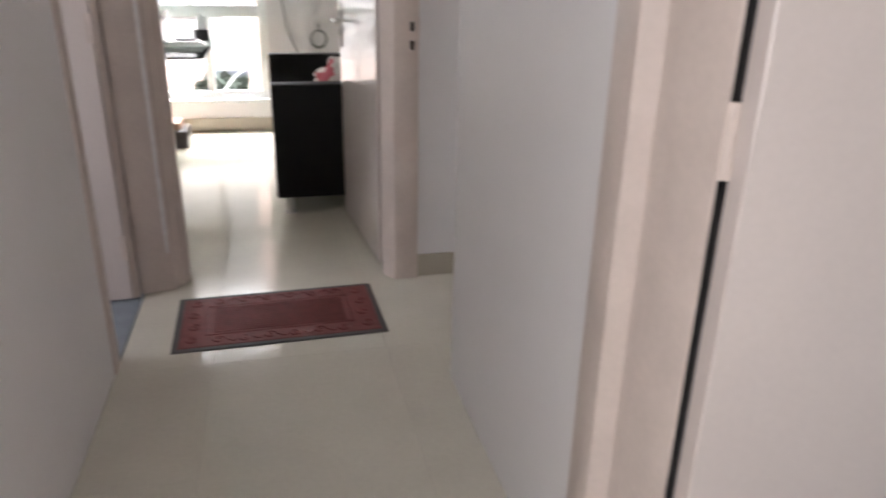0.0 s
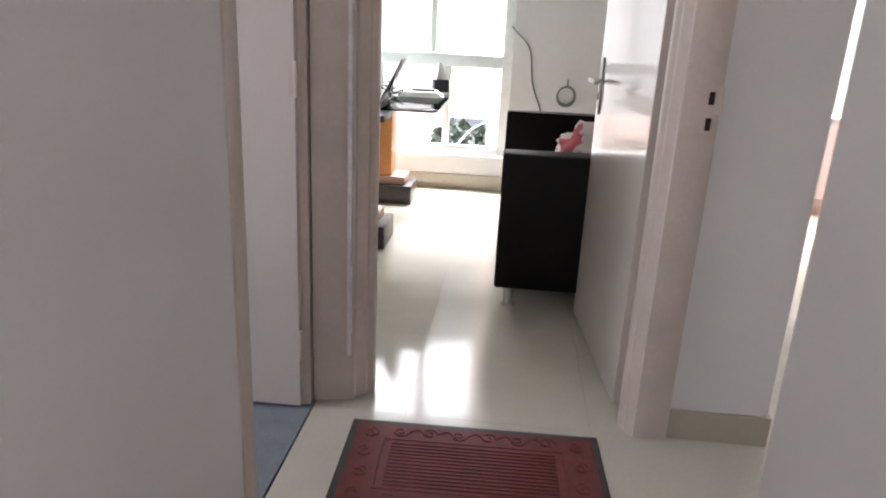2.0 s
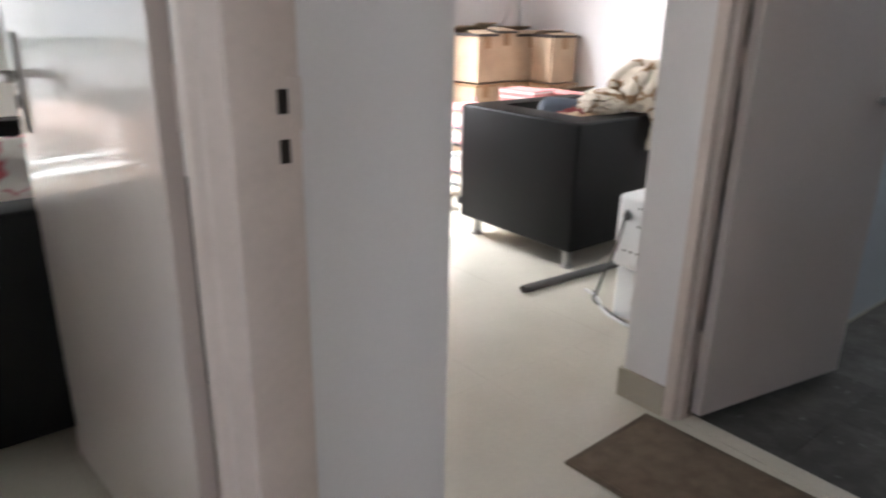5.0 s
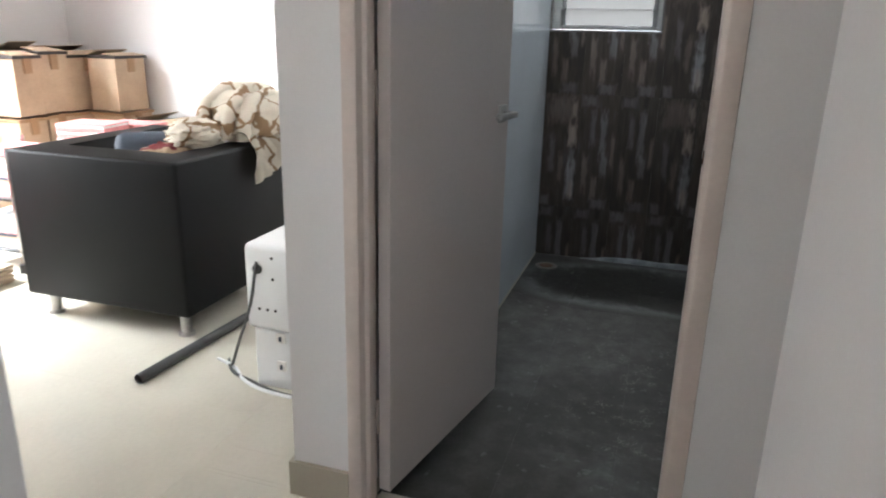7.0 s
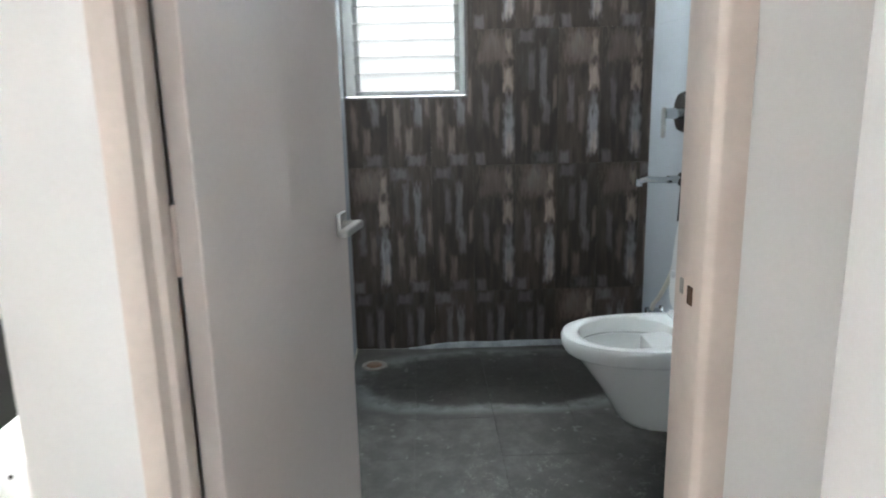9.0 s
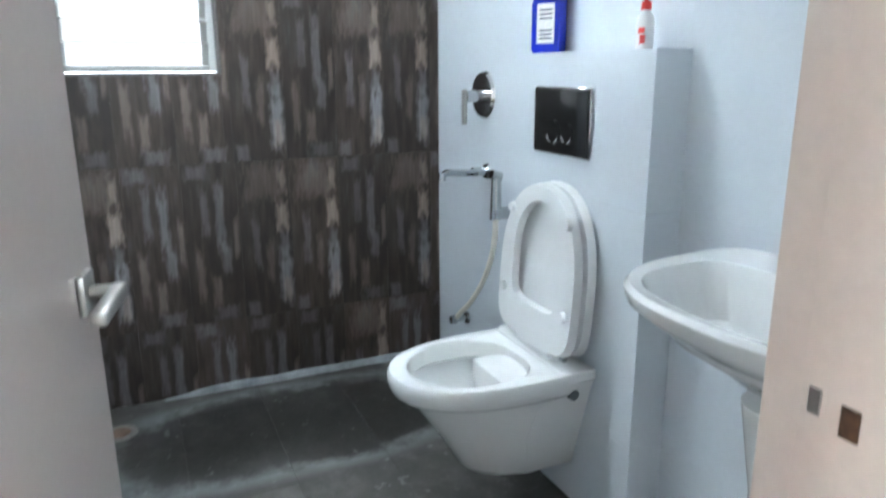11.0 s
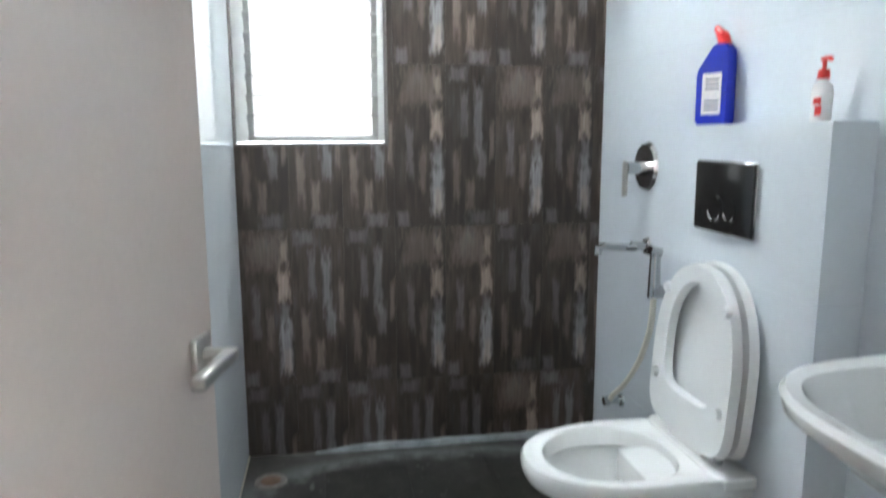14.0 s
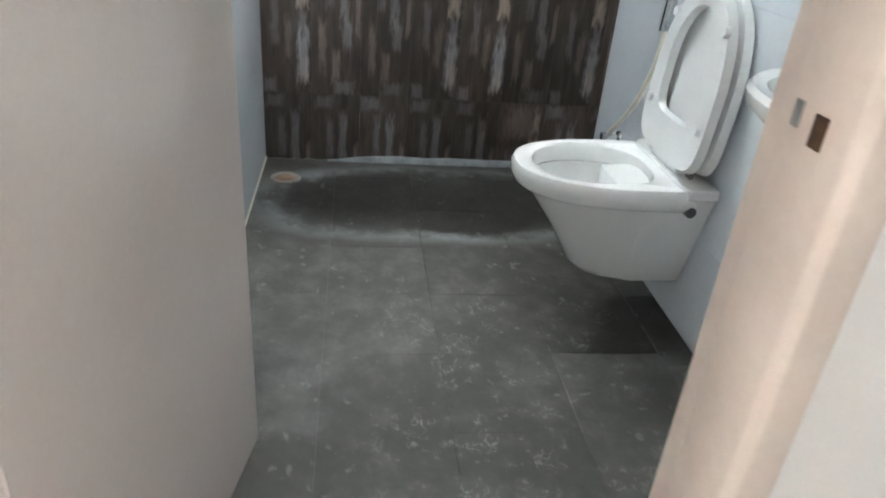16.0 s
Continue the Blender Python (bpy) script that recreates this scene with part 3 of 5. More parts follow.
def door(name, hinge, angle, width, height, label, long_plate, handle_z, face, back=True):
    """Flush leaf from the hinge along local +x, 35 mm thick, with handles and three hinges."""
    d = thing(name, label, "door", (hinge[0], hinge[1], 0.012), angle)
    d["kind"] = "structure"
    bm = bmesh.new()
    box(bm, 0, width, -0.0175, 0.0175, 0, height)
    bevelled(bm, 0.002, 1)
    part("leaf", bm, WOOD, d, "smooth pinkish-beige painted leaf")
    lever(d, width - 0.055, handle_z, 0.0175, 0.045, long_plate)
    lever(d, width - 0.055, handle_z, -0.0175, 0.045, long_plate)
    for z in (0.22, 1.04, 1.85):
        bm = bmesh.new()
        cyl(bm, (-0.004, face * 0.02, z - 0.05), (-0.004, face * 0.02, z + 0.05), 0.007, seg=12)
        box(bm, 0.0, 0.018, *sorted((face * 0.0172, face * 0.0195)), z - 0.05, z + 0.05)
        box(bm, -0.018, -0.004, *sorted((face * 0.0172, face * 0.0195)), z - 0.05, z + 0.05)
        part("hinge", bm, FRAME, d, "painted-over steel butt hinge")
    return d


def post(bm, xs, ys, z1):
    """Upright whose plan is given corner by corner."""
    base = [(x, y, 0) for x, y in zip(xs, ys)]
    loft(bm, [base, [(x, y, z1) for x, y, _ in base]])


def frame_of(name, plans, head, label):
    d = thing(name, label, "door frame")
    d["kind"] = "structure"
    for pl in plans:
        bm = bmesh.new()
        post(bm, *zip(*pl), 2.1)
        bevelled(bm, 0.003, 2)
        part("jamb", bm, FRAME, d)
    bx("head", head, FRAME, d, "", 0.003)
    return d


door("door_office", (0.505, 2.715), 95.0, 0.80, 2.06, "open pinkish-beige flush door with a steel lever", True, 1.02, -1)
door("door_bathroom", (1.960, 2.590), -10.8, 0.670, 2.06, "open pinkish-beige flush bathroom door", False, 0.945, 1)
door("door_left_room", (-0.540, 2.53), 180, 0.60, 2.06, "open pale grey-beige flush door", False, 1.0, 1)
door("door_side_room", (0.622, 0.497), 1.0, 0.78, 2.06, "open beige flush door of the side room", False, 1.0, 1)

office_frame = frame_of("door_frame_office", [
    [(0.572, 2.73), (0.566, 2.64), (0.492, 2.622), (0.492, 2.592), (0.505, 2.580), (0.505, 2.566), (0.528, 2.545), (0.528, 2.532), (0.632, 2.532), (0.632, 2.73)],
    [(-0.335, 2.73), (-0.335, 2.68), (-0.352, 2.67), (-0.352, 2.648), (-0.384, 2.63), (-0.384, 2.605), (-0.515, 2.575), (-0.515, 2.73)]],
    (-0.515, 0.632, 2.55, 2.73, 2.06, 2.13), "pinkish-beige moulded wooden door frame")
bm = bmesh.new()
for i in range(24):
    z = 0.17 + i * 0.078
    w = 0.009 + 0.004 * noise.noise(Vector((z * 9, 0, 0)))
    box(bm, -0.402 - w * 0.4, -0.402 + w, 2.588, 2.612, z, z + 0.079)
part("filler_bead", bm, BEAD, office_frame, "whitish filler strip, rough and worn")
for z in (1.045, 0.975):
    bx("strike_hole", (0.597, 0.612, 2.5295, 2.5325, z, z + 0.034), DARKHOLE, office_frame, "", 0.0005, 1)
bx("strike_plate", (0.614, 0.634, 2.5292, 2.5322, 1.02, 1.095), FRAME, office_frame, "", 0.0005, 1)
frame_of("door_frame_left_room", [
    [(XL + 0.006, 1.93), (XL + 0.006, 2.00), (XL - 0.03, 2.015), (XL - 0.12, 2.015), (XL - 0.12, 1.99), (XL - 0.001, 1.99), (XL - 0.001, 1.93)],
    [(-0.52, 2.575), (-0.515, 2.545), (-0.545, 2.54), (-0.545, 2.57), (-0.635, 2.57), (-0.635, 2.62), (-0.52, 2.62)]],
    (XL - 0.12, XL, 2.0, 2.58, 2.06, 2.13), "pinkish-beige wooden door frame")
side_frame = frame_of("door_frame_side_room", [
    [(XR - 0.008, 0.765), (XR - 0.008, 0.69), (XR + 0.03, 0.68), (XR + 0.03, 0.645), (XR + 0.045, 0.537), (XR + 0.051, 0.537), (XR + 0.056, 0.615), (XR + 0.12, 0.615), (XR + 0.12, 0.76), (XR, 0.76), (XR, 0.765)],
    [(XR - 0.008, -0.16), (XR - 0.008, -0.06), (XR + 0.12, -0.06), (XR + 0.12, -0.12), (XR, -0.12), (XR, -0.16)]],
    (XR - 0.008, XR + 0.12, -0.10, 0.68, 2.06, 2.13), "beige wooden door frame in the corridor wall")
# Added dark strip in the doormat's rubber stands in for the gap's shade.
bx("gap_shade_strip", (0.670, 0.69, 0.516, 0.616, 0.02, 2.05), DARK_RUBBER, side_frame, "dark strip added as shade in the hinge gap", 0.002, 1)
frame_of("door_frame_bathroom", [
    [(1.882, 2.657), (1.882, 2.622), (1.905, 2.617), (1.905, 2.605), (1.945, 2.605), (1.945, 2.635), (2.02, 2.635), (2.02, 2.654), (1.89, 2.654), (1.89, 2.657)],
    [(1.882, 1.858), (1.882, 1.894), (1.892, 1.904), (1.975, 1.904), (1.975, 1.892), (2.022, 1.892), (2.022, 1.858)]],
    (1.882, 2.02, 1.862, 2.653, 2.06, 2.13), "pinkish-beige wooden door frame of the bathroom")

# rounded free corner of the corridor wall
bm = bmesh.new()
cyl(bm, (XR + 0.015, YC - 0.015, 0), (XR + 0.015, YC - 0.015, H), 0.015, seg=24)
tagged(part("corner_bead", bm, PAINT), "rounded painted corner of the corridor wall", "trim", kind="structure")


# ---- sofas ----
def sofa(name, label, at, turn, width, depth, group):
    """Boxy leather seat; local x runs along the back, local +y is the way it faces; the back's outer face is y = 0."""
    s = thing(name, label, "sofa", at, turn, group)
    t = 0.13
    bm = bmesh.new()
    plan = [(0, depth), (0, 0), (width, 0), (width, depth), (width - t, depth), (width - t, 0.16), (t, 0.16), (t, depth)]
    loft(bm, [[(x, y, 0.10) for x, y in plan], [(x, y, 0.71) for x, y in plan]])
    bevelled(bm, 0.014, 3)
    part("shell", bm, LEATHER, s, "padded leather back and armrests")
    bx("base", (t, width - t, 0.15, depth - 0.02, 0.11, 0.28), LEATHER, s, "", 0.015, 2)
    n = 2 if width > 1.2 else 1
    w = (width - 2 * t) / n
    for i in range(n):
        bx("seat_cushion", (t + i * w + 0.004, t + (i + 1) * w - 0.004, 0.15, depth, 0.28, 0.43), LEATHER, s, "", 0.03, 3)
    for x in (0.07, width - 0.07):
        for y in (0.07, depth - 0.07):
            bm = bmesh.new()
            cyl(bm, (x, y, 0.012), (x, y, 0.105), 0.021, 0.026)
            cyl(bm, (x, y, 0.0), (x, y, 0.014), 0.034, 0.030)
            part("leg", bm, STEEL, s, "short steel leg")
    return s


sofa("sofa", "black leather two-seat sofa on short steel legs", (0.838, 3.497, 0), 90, 1.66, 0.785, "black leather seats")
sofa("armchair", "black leather armchair heaped with cloth", (2.575, 4.46, 0), -90, 0.80, 0.86, "black leather seats")


# ---- doormat ----
def doormat(x0, x1, y0, y1):
    d = thing("doormat", "red rubber doormat with dark border and scroll relief", "doormat", ((x0 + x1) / 2, (y0 + y1) / 2, 0), 1.5)
    w, h = (x1 - x0) / 2, (y1 - y0) / 2
    bx("border", (-w, w, -h, h, 0.0, 0.006), DARK_RUBBER, d, "dark grey rubber rim", 0.002, 1)
    bx("field", (-w + 0.022, w - 0.022, -h + 0.022, h - 0.022, 0.0045, 0.0085), RED_RUBBER, d, "red rubber field", 0.002, 1)
    bm = bmesh.new()
    n = 13
    for i in range(n):
        y = -h + 0.125 + i * (2 * h - 0.25) / (n - 1)
        box(bm, -w + 0.14, w - 0.14, y - 0.0045, y + 0.0045, 0.008, 0.0125)
    bevelled(bm, 0.0012, 1)
    part("rib_relief", bm, RED_RUBBER, d, "raised red ribs")
    bm = bmesh.new()
    for s in (-1, 1):
        tube(bm, [(-w + 0.115, s * (h - 0.105), 0.0085), (w - 0.115, s * (h - 0.105), 0.0085)], 0.003, 6)
        tube(bm, [(s * (w - 0.115), -h + 0.105, 0.0085), (s * (w - 0.115), h - 0.105, 0.0085)], 0.003, 6)

    def scroll(cx, cy, ux, uy, flip):
        pts = []
        for k in range(15):
            a = k / 14 * 2.6 * math.pi
            r = 0.026 * (1 - 0.75 * k / 14)
            u, v = r * math.cos(a), flip * r * math.sin(a)
            pts.append((cx + ux * u - uy * v, cy + uy * u + ux * v, 0.009))
        tube(bm, pts, 0.0032, 6)

    for s in (-1, 1):
        for i in range(6):
            x = -w + 0.16 + i * (2 * w - 0.32) / 5
            scroll(x, s * (h - 0.062), 1, 0, s * (1 if i % 2 else -1))
            if i < 5:
                tube(bm, [(x + 0.026, s * (h - 0.062), 0.009), (x + 0.055, s * (h - 0.045), 0.009), (x + 0.085, s * (h - 0.075), 0.009)], 0.003, 6)
        for i in range(4):
            scroll(s * (w - 0.068), -h + 0.075 + i * (2 * h - 0.15) / 3, 0, 1, s * (1 if i % 2 else -1))
    part("scroll_relief", bm, RED_RUBBER, d, "raised scroll pattern")


doormat(-0.351, 0.419, 2.044, 2.492)
d = thing("bath_mat", "flat brown woven mat before the bathroom door", "mat", (1.668, 2.365, 0), 2.0)
bx("rug", (-0.195, 0.195, -0.32, 0.32, 0.0, 0.008), MATBROWN, d, "", 0.003, 2)
bx("edging", (-0.178, 0.178, -0.303, 0.303, 0.0065, 0.0095), mat("mat_middle", (0.125, 0.092, 0.062), 0.95, 0, 0.3, 18, 0.12, 380), d, "slightly paler middle", 0.002, 1)


# ---- office ----
desk = thing("desk", "glass-topped desk on orange wooden pedestals", "desk", (-0.045, 0.22, 0))
bm = bmesh.new()
pts = []
for cx, cy, a0 in ((-0.35, 4.31, 270), (-0.35, 5.50, 0), (-1.63, 5.50, 90), (-1.63, 4.31, 180)):
    for k in range(7):
        a = radians(a0 + k * 15)
        pts.append((cx + 0.06 * math.cos(a), cy + 0.06 * math.sin(a)))
loft(bm, [[(x, y, 0.738) for x, y in pts], [(x, y, 0.75) for x, y in pts]])
top = part("tabletop", bm, DESKGLASS, desk, "clear greenish glass top")
top.visible_shadow = False
for y in (5.03, 4.00):
    y1 = y + 0.31
    bx("plinth", (-1.02, -0.53, y, y1, 0.0, 0.13), DARKWOOD, desk, "dark stained plinth", 0.004)
    bx("step", (-0.97, -0.58, y + 0.04, y1 - 0.04, 0.13, 0.185), PINKWOOD, desk, "pale wooden step", 0.004)
    bx("column", (-0.88, -0.68, y + 0.06, y1 - 0.06, 0.185, 0.70), ORANGE, desk, "orange varnished column", 0.004)
    bx("bracket", (-1.0, -0.55, y + 0.03, y1 - 0.03, 0.70, 0.737), BLACK, desk, "black support under the glass", 0.004)

lap = thing("laptop", "open dark laptop on the glass desk", "laptop", (-0.80, 4.72, 0.752), -90)
bx("keyboard_base", (-0.17, 0.17, -0.12, 0.12, 0.0, 0.018), STEEL, lap, "", 0.004)
bm = bmesh.new()
box(bm, -0.17, 0.17, -0.004, 0.004, 0, 0.28, pose(0, 0.122, 0.016, -27))
bevelled(bm, 0.003, 2)
part("screen", bm, SCREEN, lap, "dark raised screen")

win = thing("window_office", "large white-framed office window with fixed lower panes", "window")
win["kind"] = "structure"
WY0, WY1 = YE + 0.05, YE + 0.11


def bar(parent, x0, x1, z0, z1, m=WHITEFRAME, name="frame_bar"):
    bx(name, (x0, x1, WY0, WY1, z0, z1), m, parent, "", 0.004)


bar(win, -0.01, 0.06, 0.24, 2.2)
bar(win, -1.72, -1.66, 0.245, 2.2)
bar(win, -1.66, -0.01, 0.265, 0.325)
bar(win, -1.66, -0.01, 2.14, 2.2)
bar(win, -1.66, -0.01, 0.915, 1.005)
for x in (-0.555, -1.12):
    bar(win, x, x + 0.045, 1.005, 2.14)
for x in (-0.44, -0.95):
    bar(win, x, x + 0.05, 0.325, 0.915)
bm = bmesh.new()
box(bm, -1.66, -0.01, YE + 0.078, YE + 0.082, 0.325, 0.915)
box(bm, -1.66, -0.01, YE + 0.078, YE + 0.082, 1.005, 2.14)
g = part("pane", bm, PANE, win, "clear glass")
g.visible_shadow = False
bx("window_sill", (-1.74, 0.075, YE - 0.02, YE + 0.05, 0.235, 0.262), WHITEFRAME, win, "white sill", 0.004)

bm = bmesh.new()
for k in range(9):
    r = 0.060 + 0.0035 * (k % 3) + 0.003 * math.sin(k * 2.1)
    ox, oz = 0.004 * math.sin(k * 1.7), 0.005 * math.cos(k * 2.3)
    tube(bm, [(0.472 + ox + r * math.cos(a), YE - 0.010 - 0.006 * (k // 3), 0.748 + oz + r * math.sin(a) * 1.06) for a in [i * math.pi / 6 + k for i in range(12)]], 0.0042, 6, True)
tube(bm, [(0.475, YE - 0.02, 0.82), (0.475, YE - 0.03, 0.855), (0.475, YE - 0.005, 0.865)], 0.006, 6)
tagged(part("cable_coil", bm, CABLEGREY), "grey cable coil hung on the office wall", "cable")
bm = bmesh.new()
tube(bm, [(0.045, YE + 0.03, 1.22), (0.07, YE - 0.012, 1.19), (0.18, YE - 0.012, 1.07), (0.215, YE - 0.012, 0.85), (0.25, YE - 0.012, 0.74), (0.29, YE - 0.012, 0.65), (0.34, YE - 0.012, 0.45)], 0.006, 6)
tagged(part("wall_cable", bm, CABLEGREY), "thin grey cable hanging down the office wall", "cable")

bs = thing("strike_plate", "worn latch plate in the bathroom door frame", "strike plate", (1.929, 1.9045, 0.955))
bx("plate", (0.026, 0.037, -0.001, 0.0012, 0.002, 0.024), STEEL, bs, "pale worn plate", 0.0004, 1)
bx("latch_hole", (-0.008, 0.008, -0.001, 0.0014, -0.006, 0.020), RUSTHOLE, bs, "dark rusty latch hole", 0.0004, 1)


# ---- bathroom ----
def sup(cx, cy, a, b, n, e, z, front=1.0):
    out = []
    for k in range(n):
        t = 2 * math.pi * k / n
        c, s = math.cos(t), math.sin(t)
        out.append((cx + a * math.copysign(abs(c) ** (2 / e), c), cy + b * math.copysign(abs(s) ** (2 / e), s), z))
    return out


def d_plan(w, y0, y1, z, n=40, e=2.3, back=0.35):
    """Egg-like outline from y0 (wall side, squarer) to y1 (front, round)."""
    out = []
    mid = y0 + (y1 - y0) * back
    for k in range(n):
        t = 2 * math.pi * k / n
        c, s = math.cos(t), math.sin(t)
        ee = e if s > 0 else 5.0
        x = w * math.copysign(abs(c) ** (2 / ee), c)
        y = mid + ((y1 - mid) if s > 0 else (mid - y0)) * math.copysign(abs(s) ** (2 / ee), s)
        out.append((x, y, z))
    return out


def bowl_plan(w, y0, y1, z, n=40):
    """Opening of the bowl: round in front, flatter towards the hinges."""
    out, mid = [], y0 + (y1 - y0) * 0.5
    for k in range(n):
        c, s = math.cos(2 * math.pi * k / n), math.sin(2 * math.pi * k / n)
        e = 2.15 if s > 0 else 2.7
        out.append((w * math.copysign(abs(c) ** (2 / e), c), mid + (y1 - y0) / 2 * math.copysign(abs(s) ** (2 / e), s), z))
    return out


toilet = thing("toilet", "white wall-hung ceramic toilet with raised seat and lid", "toilet", (3.240, 1.300, 0.034), 0)
bm = bmesh.new()
rings = [d_plan(0.085, 0.0, 0.27, 0.072), d_plan(0.105, 0.0, 0.295, 0.077), d_plan(0.118, 0.0, 0.318, 0.10), d_plan(0.145, 0.0, 0.382, 0.21), d_plan(0.172, 0.0, 0.448, 0.30), d_plan(0.182, 0.0, 0.472, 0.332),
         d_plan(0.192, 0.0, 0.495, 0.337), d_plan(0.199, 0.0, 0.508, 0.348), d_plan(0.202, 0.0, 0.514, 0.365), d_plan(0.202, 0.0, 0.514, 0.388), d_plan(0.196, 0.004, 0.508, 0.398), d_plan(0.185, 0.012, 0.495, 0.400),
         bowl_plan(0.162, 0.112, 0.466, 0.400), bowl_plan(0.153, 0.122, 0.456, 0.392), bowl_plan(0.146, 0.130, 0.450, 0.348), bowl_plan(0.157, 0.122, 0.458, 0.338), d_plan(0.12, 0.18, 0.42, 0.26, e=2.0, back=0.42), d_plan(0.06, 0.21, 0.34, 0.20, e=2.0, back=0.42)]
loft(bm, rings)
part("bowl", bm, CERAMIC, toilet, "glazed white bowl")
bm = bmesh.new()


def block(w, y1, z):
    return [(-w, 0.0, z), (w, 0.0, z), (w, y1 * 0.8, z), (w * 0.86, y1, z), (-w * 0.86, y1, z), (-w, y1 * 0.8, z)]


loft(bm, [block(0.100, 0.17, 0.070), block(0.110, 0.19, 0.076), block(0.150, 0.215, 0.22), block(0.182, 0.20, 0.335), block(0.197, 0.12, 0.372), block(0.203, 0.10, 0.378), block(0.203, 0.10, 0.401), block(0.199, 0.095, 0.405)])
bevelled(bm, 0.004, 2)
part("mounting_block", bm, CERAMIC, toilet, "glazed block that meets the wall")
bx("hinge_bar", (-0.088, 0.088, 0.040, 0.082, 0.402, 0.428), PLASTIC, toilet, "white moulded bar between the hinges", 0.007, 3)
bm = bmesh.new()
loft(bm, [d_plan(0.088, 0.175, 0.385, 0.268, e=2.0, back=0.42), d_plan(0.02, 0.26, 0.30, 0.269, e=2.0, back=0.42)])
part("water", bm, glossy_tile("still_water", (0.50, 0.53, 0.53), 0.3, 0.0002), toilet, "still water in the bowl")
for s in (-1, 1):
    bm = bmesh.new()
    cyl(bm, (s * 0.165, 0.062, 0.338), (s * 0.196, 0.062, 0.338), 0.017, 0.015)
    part("bolt_cap", bm, mat("grey_cap", (0.12, 0.13, 0.14), 0.3), toilet, "dark grey fixing cap")
TILT = pose(0.0, 0.056, 0.420, 94.0)


def plate_ring(bm, w, l, z0, z1, inner=None, m=TILT):
    o0, o1 = d_plan(w, 0, l, z0, back=0.4), d_plan(w - 0.006, 0.006, l - 0.006, z1, back=0.4)
    if inner:
        wi, a, b = inner
        i1, i0 = d_plan(wi, a, b, z1, e=2.1, back=0.45), d_plan(wi - 0.003, a + 0.003, b - 0.003, z0, e=2.1, back=0.45)
        rr = [o0, o1, i1, i0, o0]
        loft(bm, [[m @ Vector(p) for p in r] for r in rr], False, False)
        bmesh.ops.remove_doubles(bm, verts=bm.verts, dist=1e-5)
    else:
        loft(bm, [[m @ Vector(p) for p in r] for r in (d_plan(w - 0.01, 0.01, l - 0.01, z0 + 0.004, back=0.4), o0, o1)])


bm = bmesh.new()
plate_ring(bm, 0.205, 0.470, 0.024, 0.002)
part("lid", bm, PLASTIC, toilet, "white plastic lid leaning on the wall")
bm = bmesh.new()
plate_ring(bm, 0.199, 0.464, -0.014, -0.037, (0.124, 0.112, 0.415))
part("seat", bm, PLASTIC, toilet, "white plastic seat ring, raised")
for x, y in ((-0.160, 0.13), (0.160, 0.13), (-0.145, 0.375), (0.145, 0.375)):
    bm = bmesh.new()
    cyl(bm, TILT @ Vector((x, y, -0.034)), TILT @ Vector((x, y, -0.048)), 0.016, 0.012)
    part("bumper", bm, PLASTIC, toilet, "round seat bumper")
for s in (-1, 1):
    bm = bmesh.new()
    cyl(bm, (s * 0.095, 0.052, 0.398), (s * 0.095, 0.052, 0.43), 0.013)
    cyl(bm, (s * 0.095 - 0.025, 0.056, 0.426), (s * 0.095 + 0.025, 0.056, 0.426), 0.011)
    part("seat_hinge", bm, PLASTIC, toilet, "white plastic hinge")
    bm = bmesh.new()
    cyl(bm, (s * 0.122, 0.058, 0.418), (s * 0.138, 0.058, 0.418), 0.010, 0.009, 14)
    part("hinge_pin", bm, CHROME, toilet, "chrome hinge pin")
fp = thing("flush_plate", "dark glossy flush plate with two round buttons", "flush plate", (3.245, 1.299, 1.085))
bx("plate", (-0.129, 0.129, 0.0, 0.012, -0.086, 0.086), DARKMET, fp, "dark mirror-like plate", 0.003)
bx("rim", (-0.134, 0.134, 0.0, 0.006, -0.091, 0.091), CHROME, fp, "thin chrome rim", 0.002, 1)
for x, r in ((0.028, 0.036), (-0.040, 0.030)):
    bm = bmesh.new()
    cyl(bm, (x, 0.012, -0.03), (x, 0.0155, -0.03), r, r * 0.93, 28)
    part("button", bm, DARKMET, fp)
    bm = bmesh.new()
    tube(bm, [(x + r * 0.8 * math.cos(a), 0.0155, -0.03 + r * 0.8 * math.sin(a)) for a in [math.pi * (1.1 + 0.8 * i / 8) for i in range(9)]], 0.0018, 6)
    part("button_edge", bm, CHROME, fp, "bright button edge")

# washbasin on a pedestal
basin = thing("washbasin", "white ceramic pedestal washbasin with a chrome tap", "washbasin", (2.422, 1.192, 0.012))


def bplan(w, y0, y1, z, e=2.6, n=44):
    return d_plan(w, y0, y1, z, n, e, 0.45)


bm = bmesh.new()
loft(bm, [bplan(0.08, 0.0, 0.17, 0.62), bplan(0.12, 0.0, 0.22, 0.65), bplan(0.18, 0.0, 0.28, 0.70), bplan(0.245, 0.0, 0.36, 0.755), bplan(0.282, 0.0, 0.405, 0.79), bplan(0.284, 0.0, 0.412, 0.815), bplan(0.277, 0.0, 0.404, 0.825),
          bplan(0.245, 0.095, 0.375, 0.818), bplan(0.232, 0.105, 0.362, 0.795), bplan(0.19, 0.12, 0.32, 0.72), bplan(0.08, 0.16, 0.25, 0.675)])
for vt in bm.verts:
    if vt.co.z > 0.74:
        vt.co.z += 0.018 * max(0.0, 1 - vt.co.y / 0.41) * min(1.0, (vt.co.z - 0.74) / 0.06)
part("bowl", bm, CERAMIC, basin, "glazed white bowl with wide rim")
bm = bmesh.new()
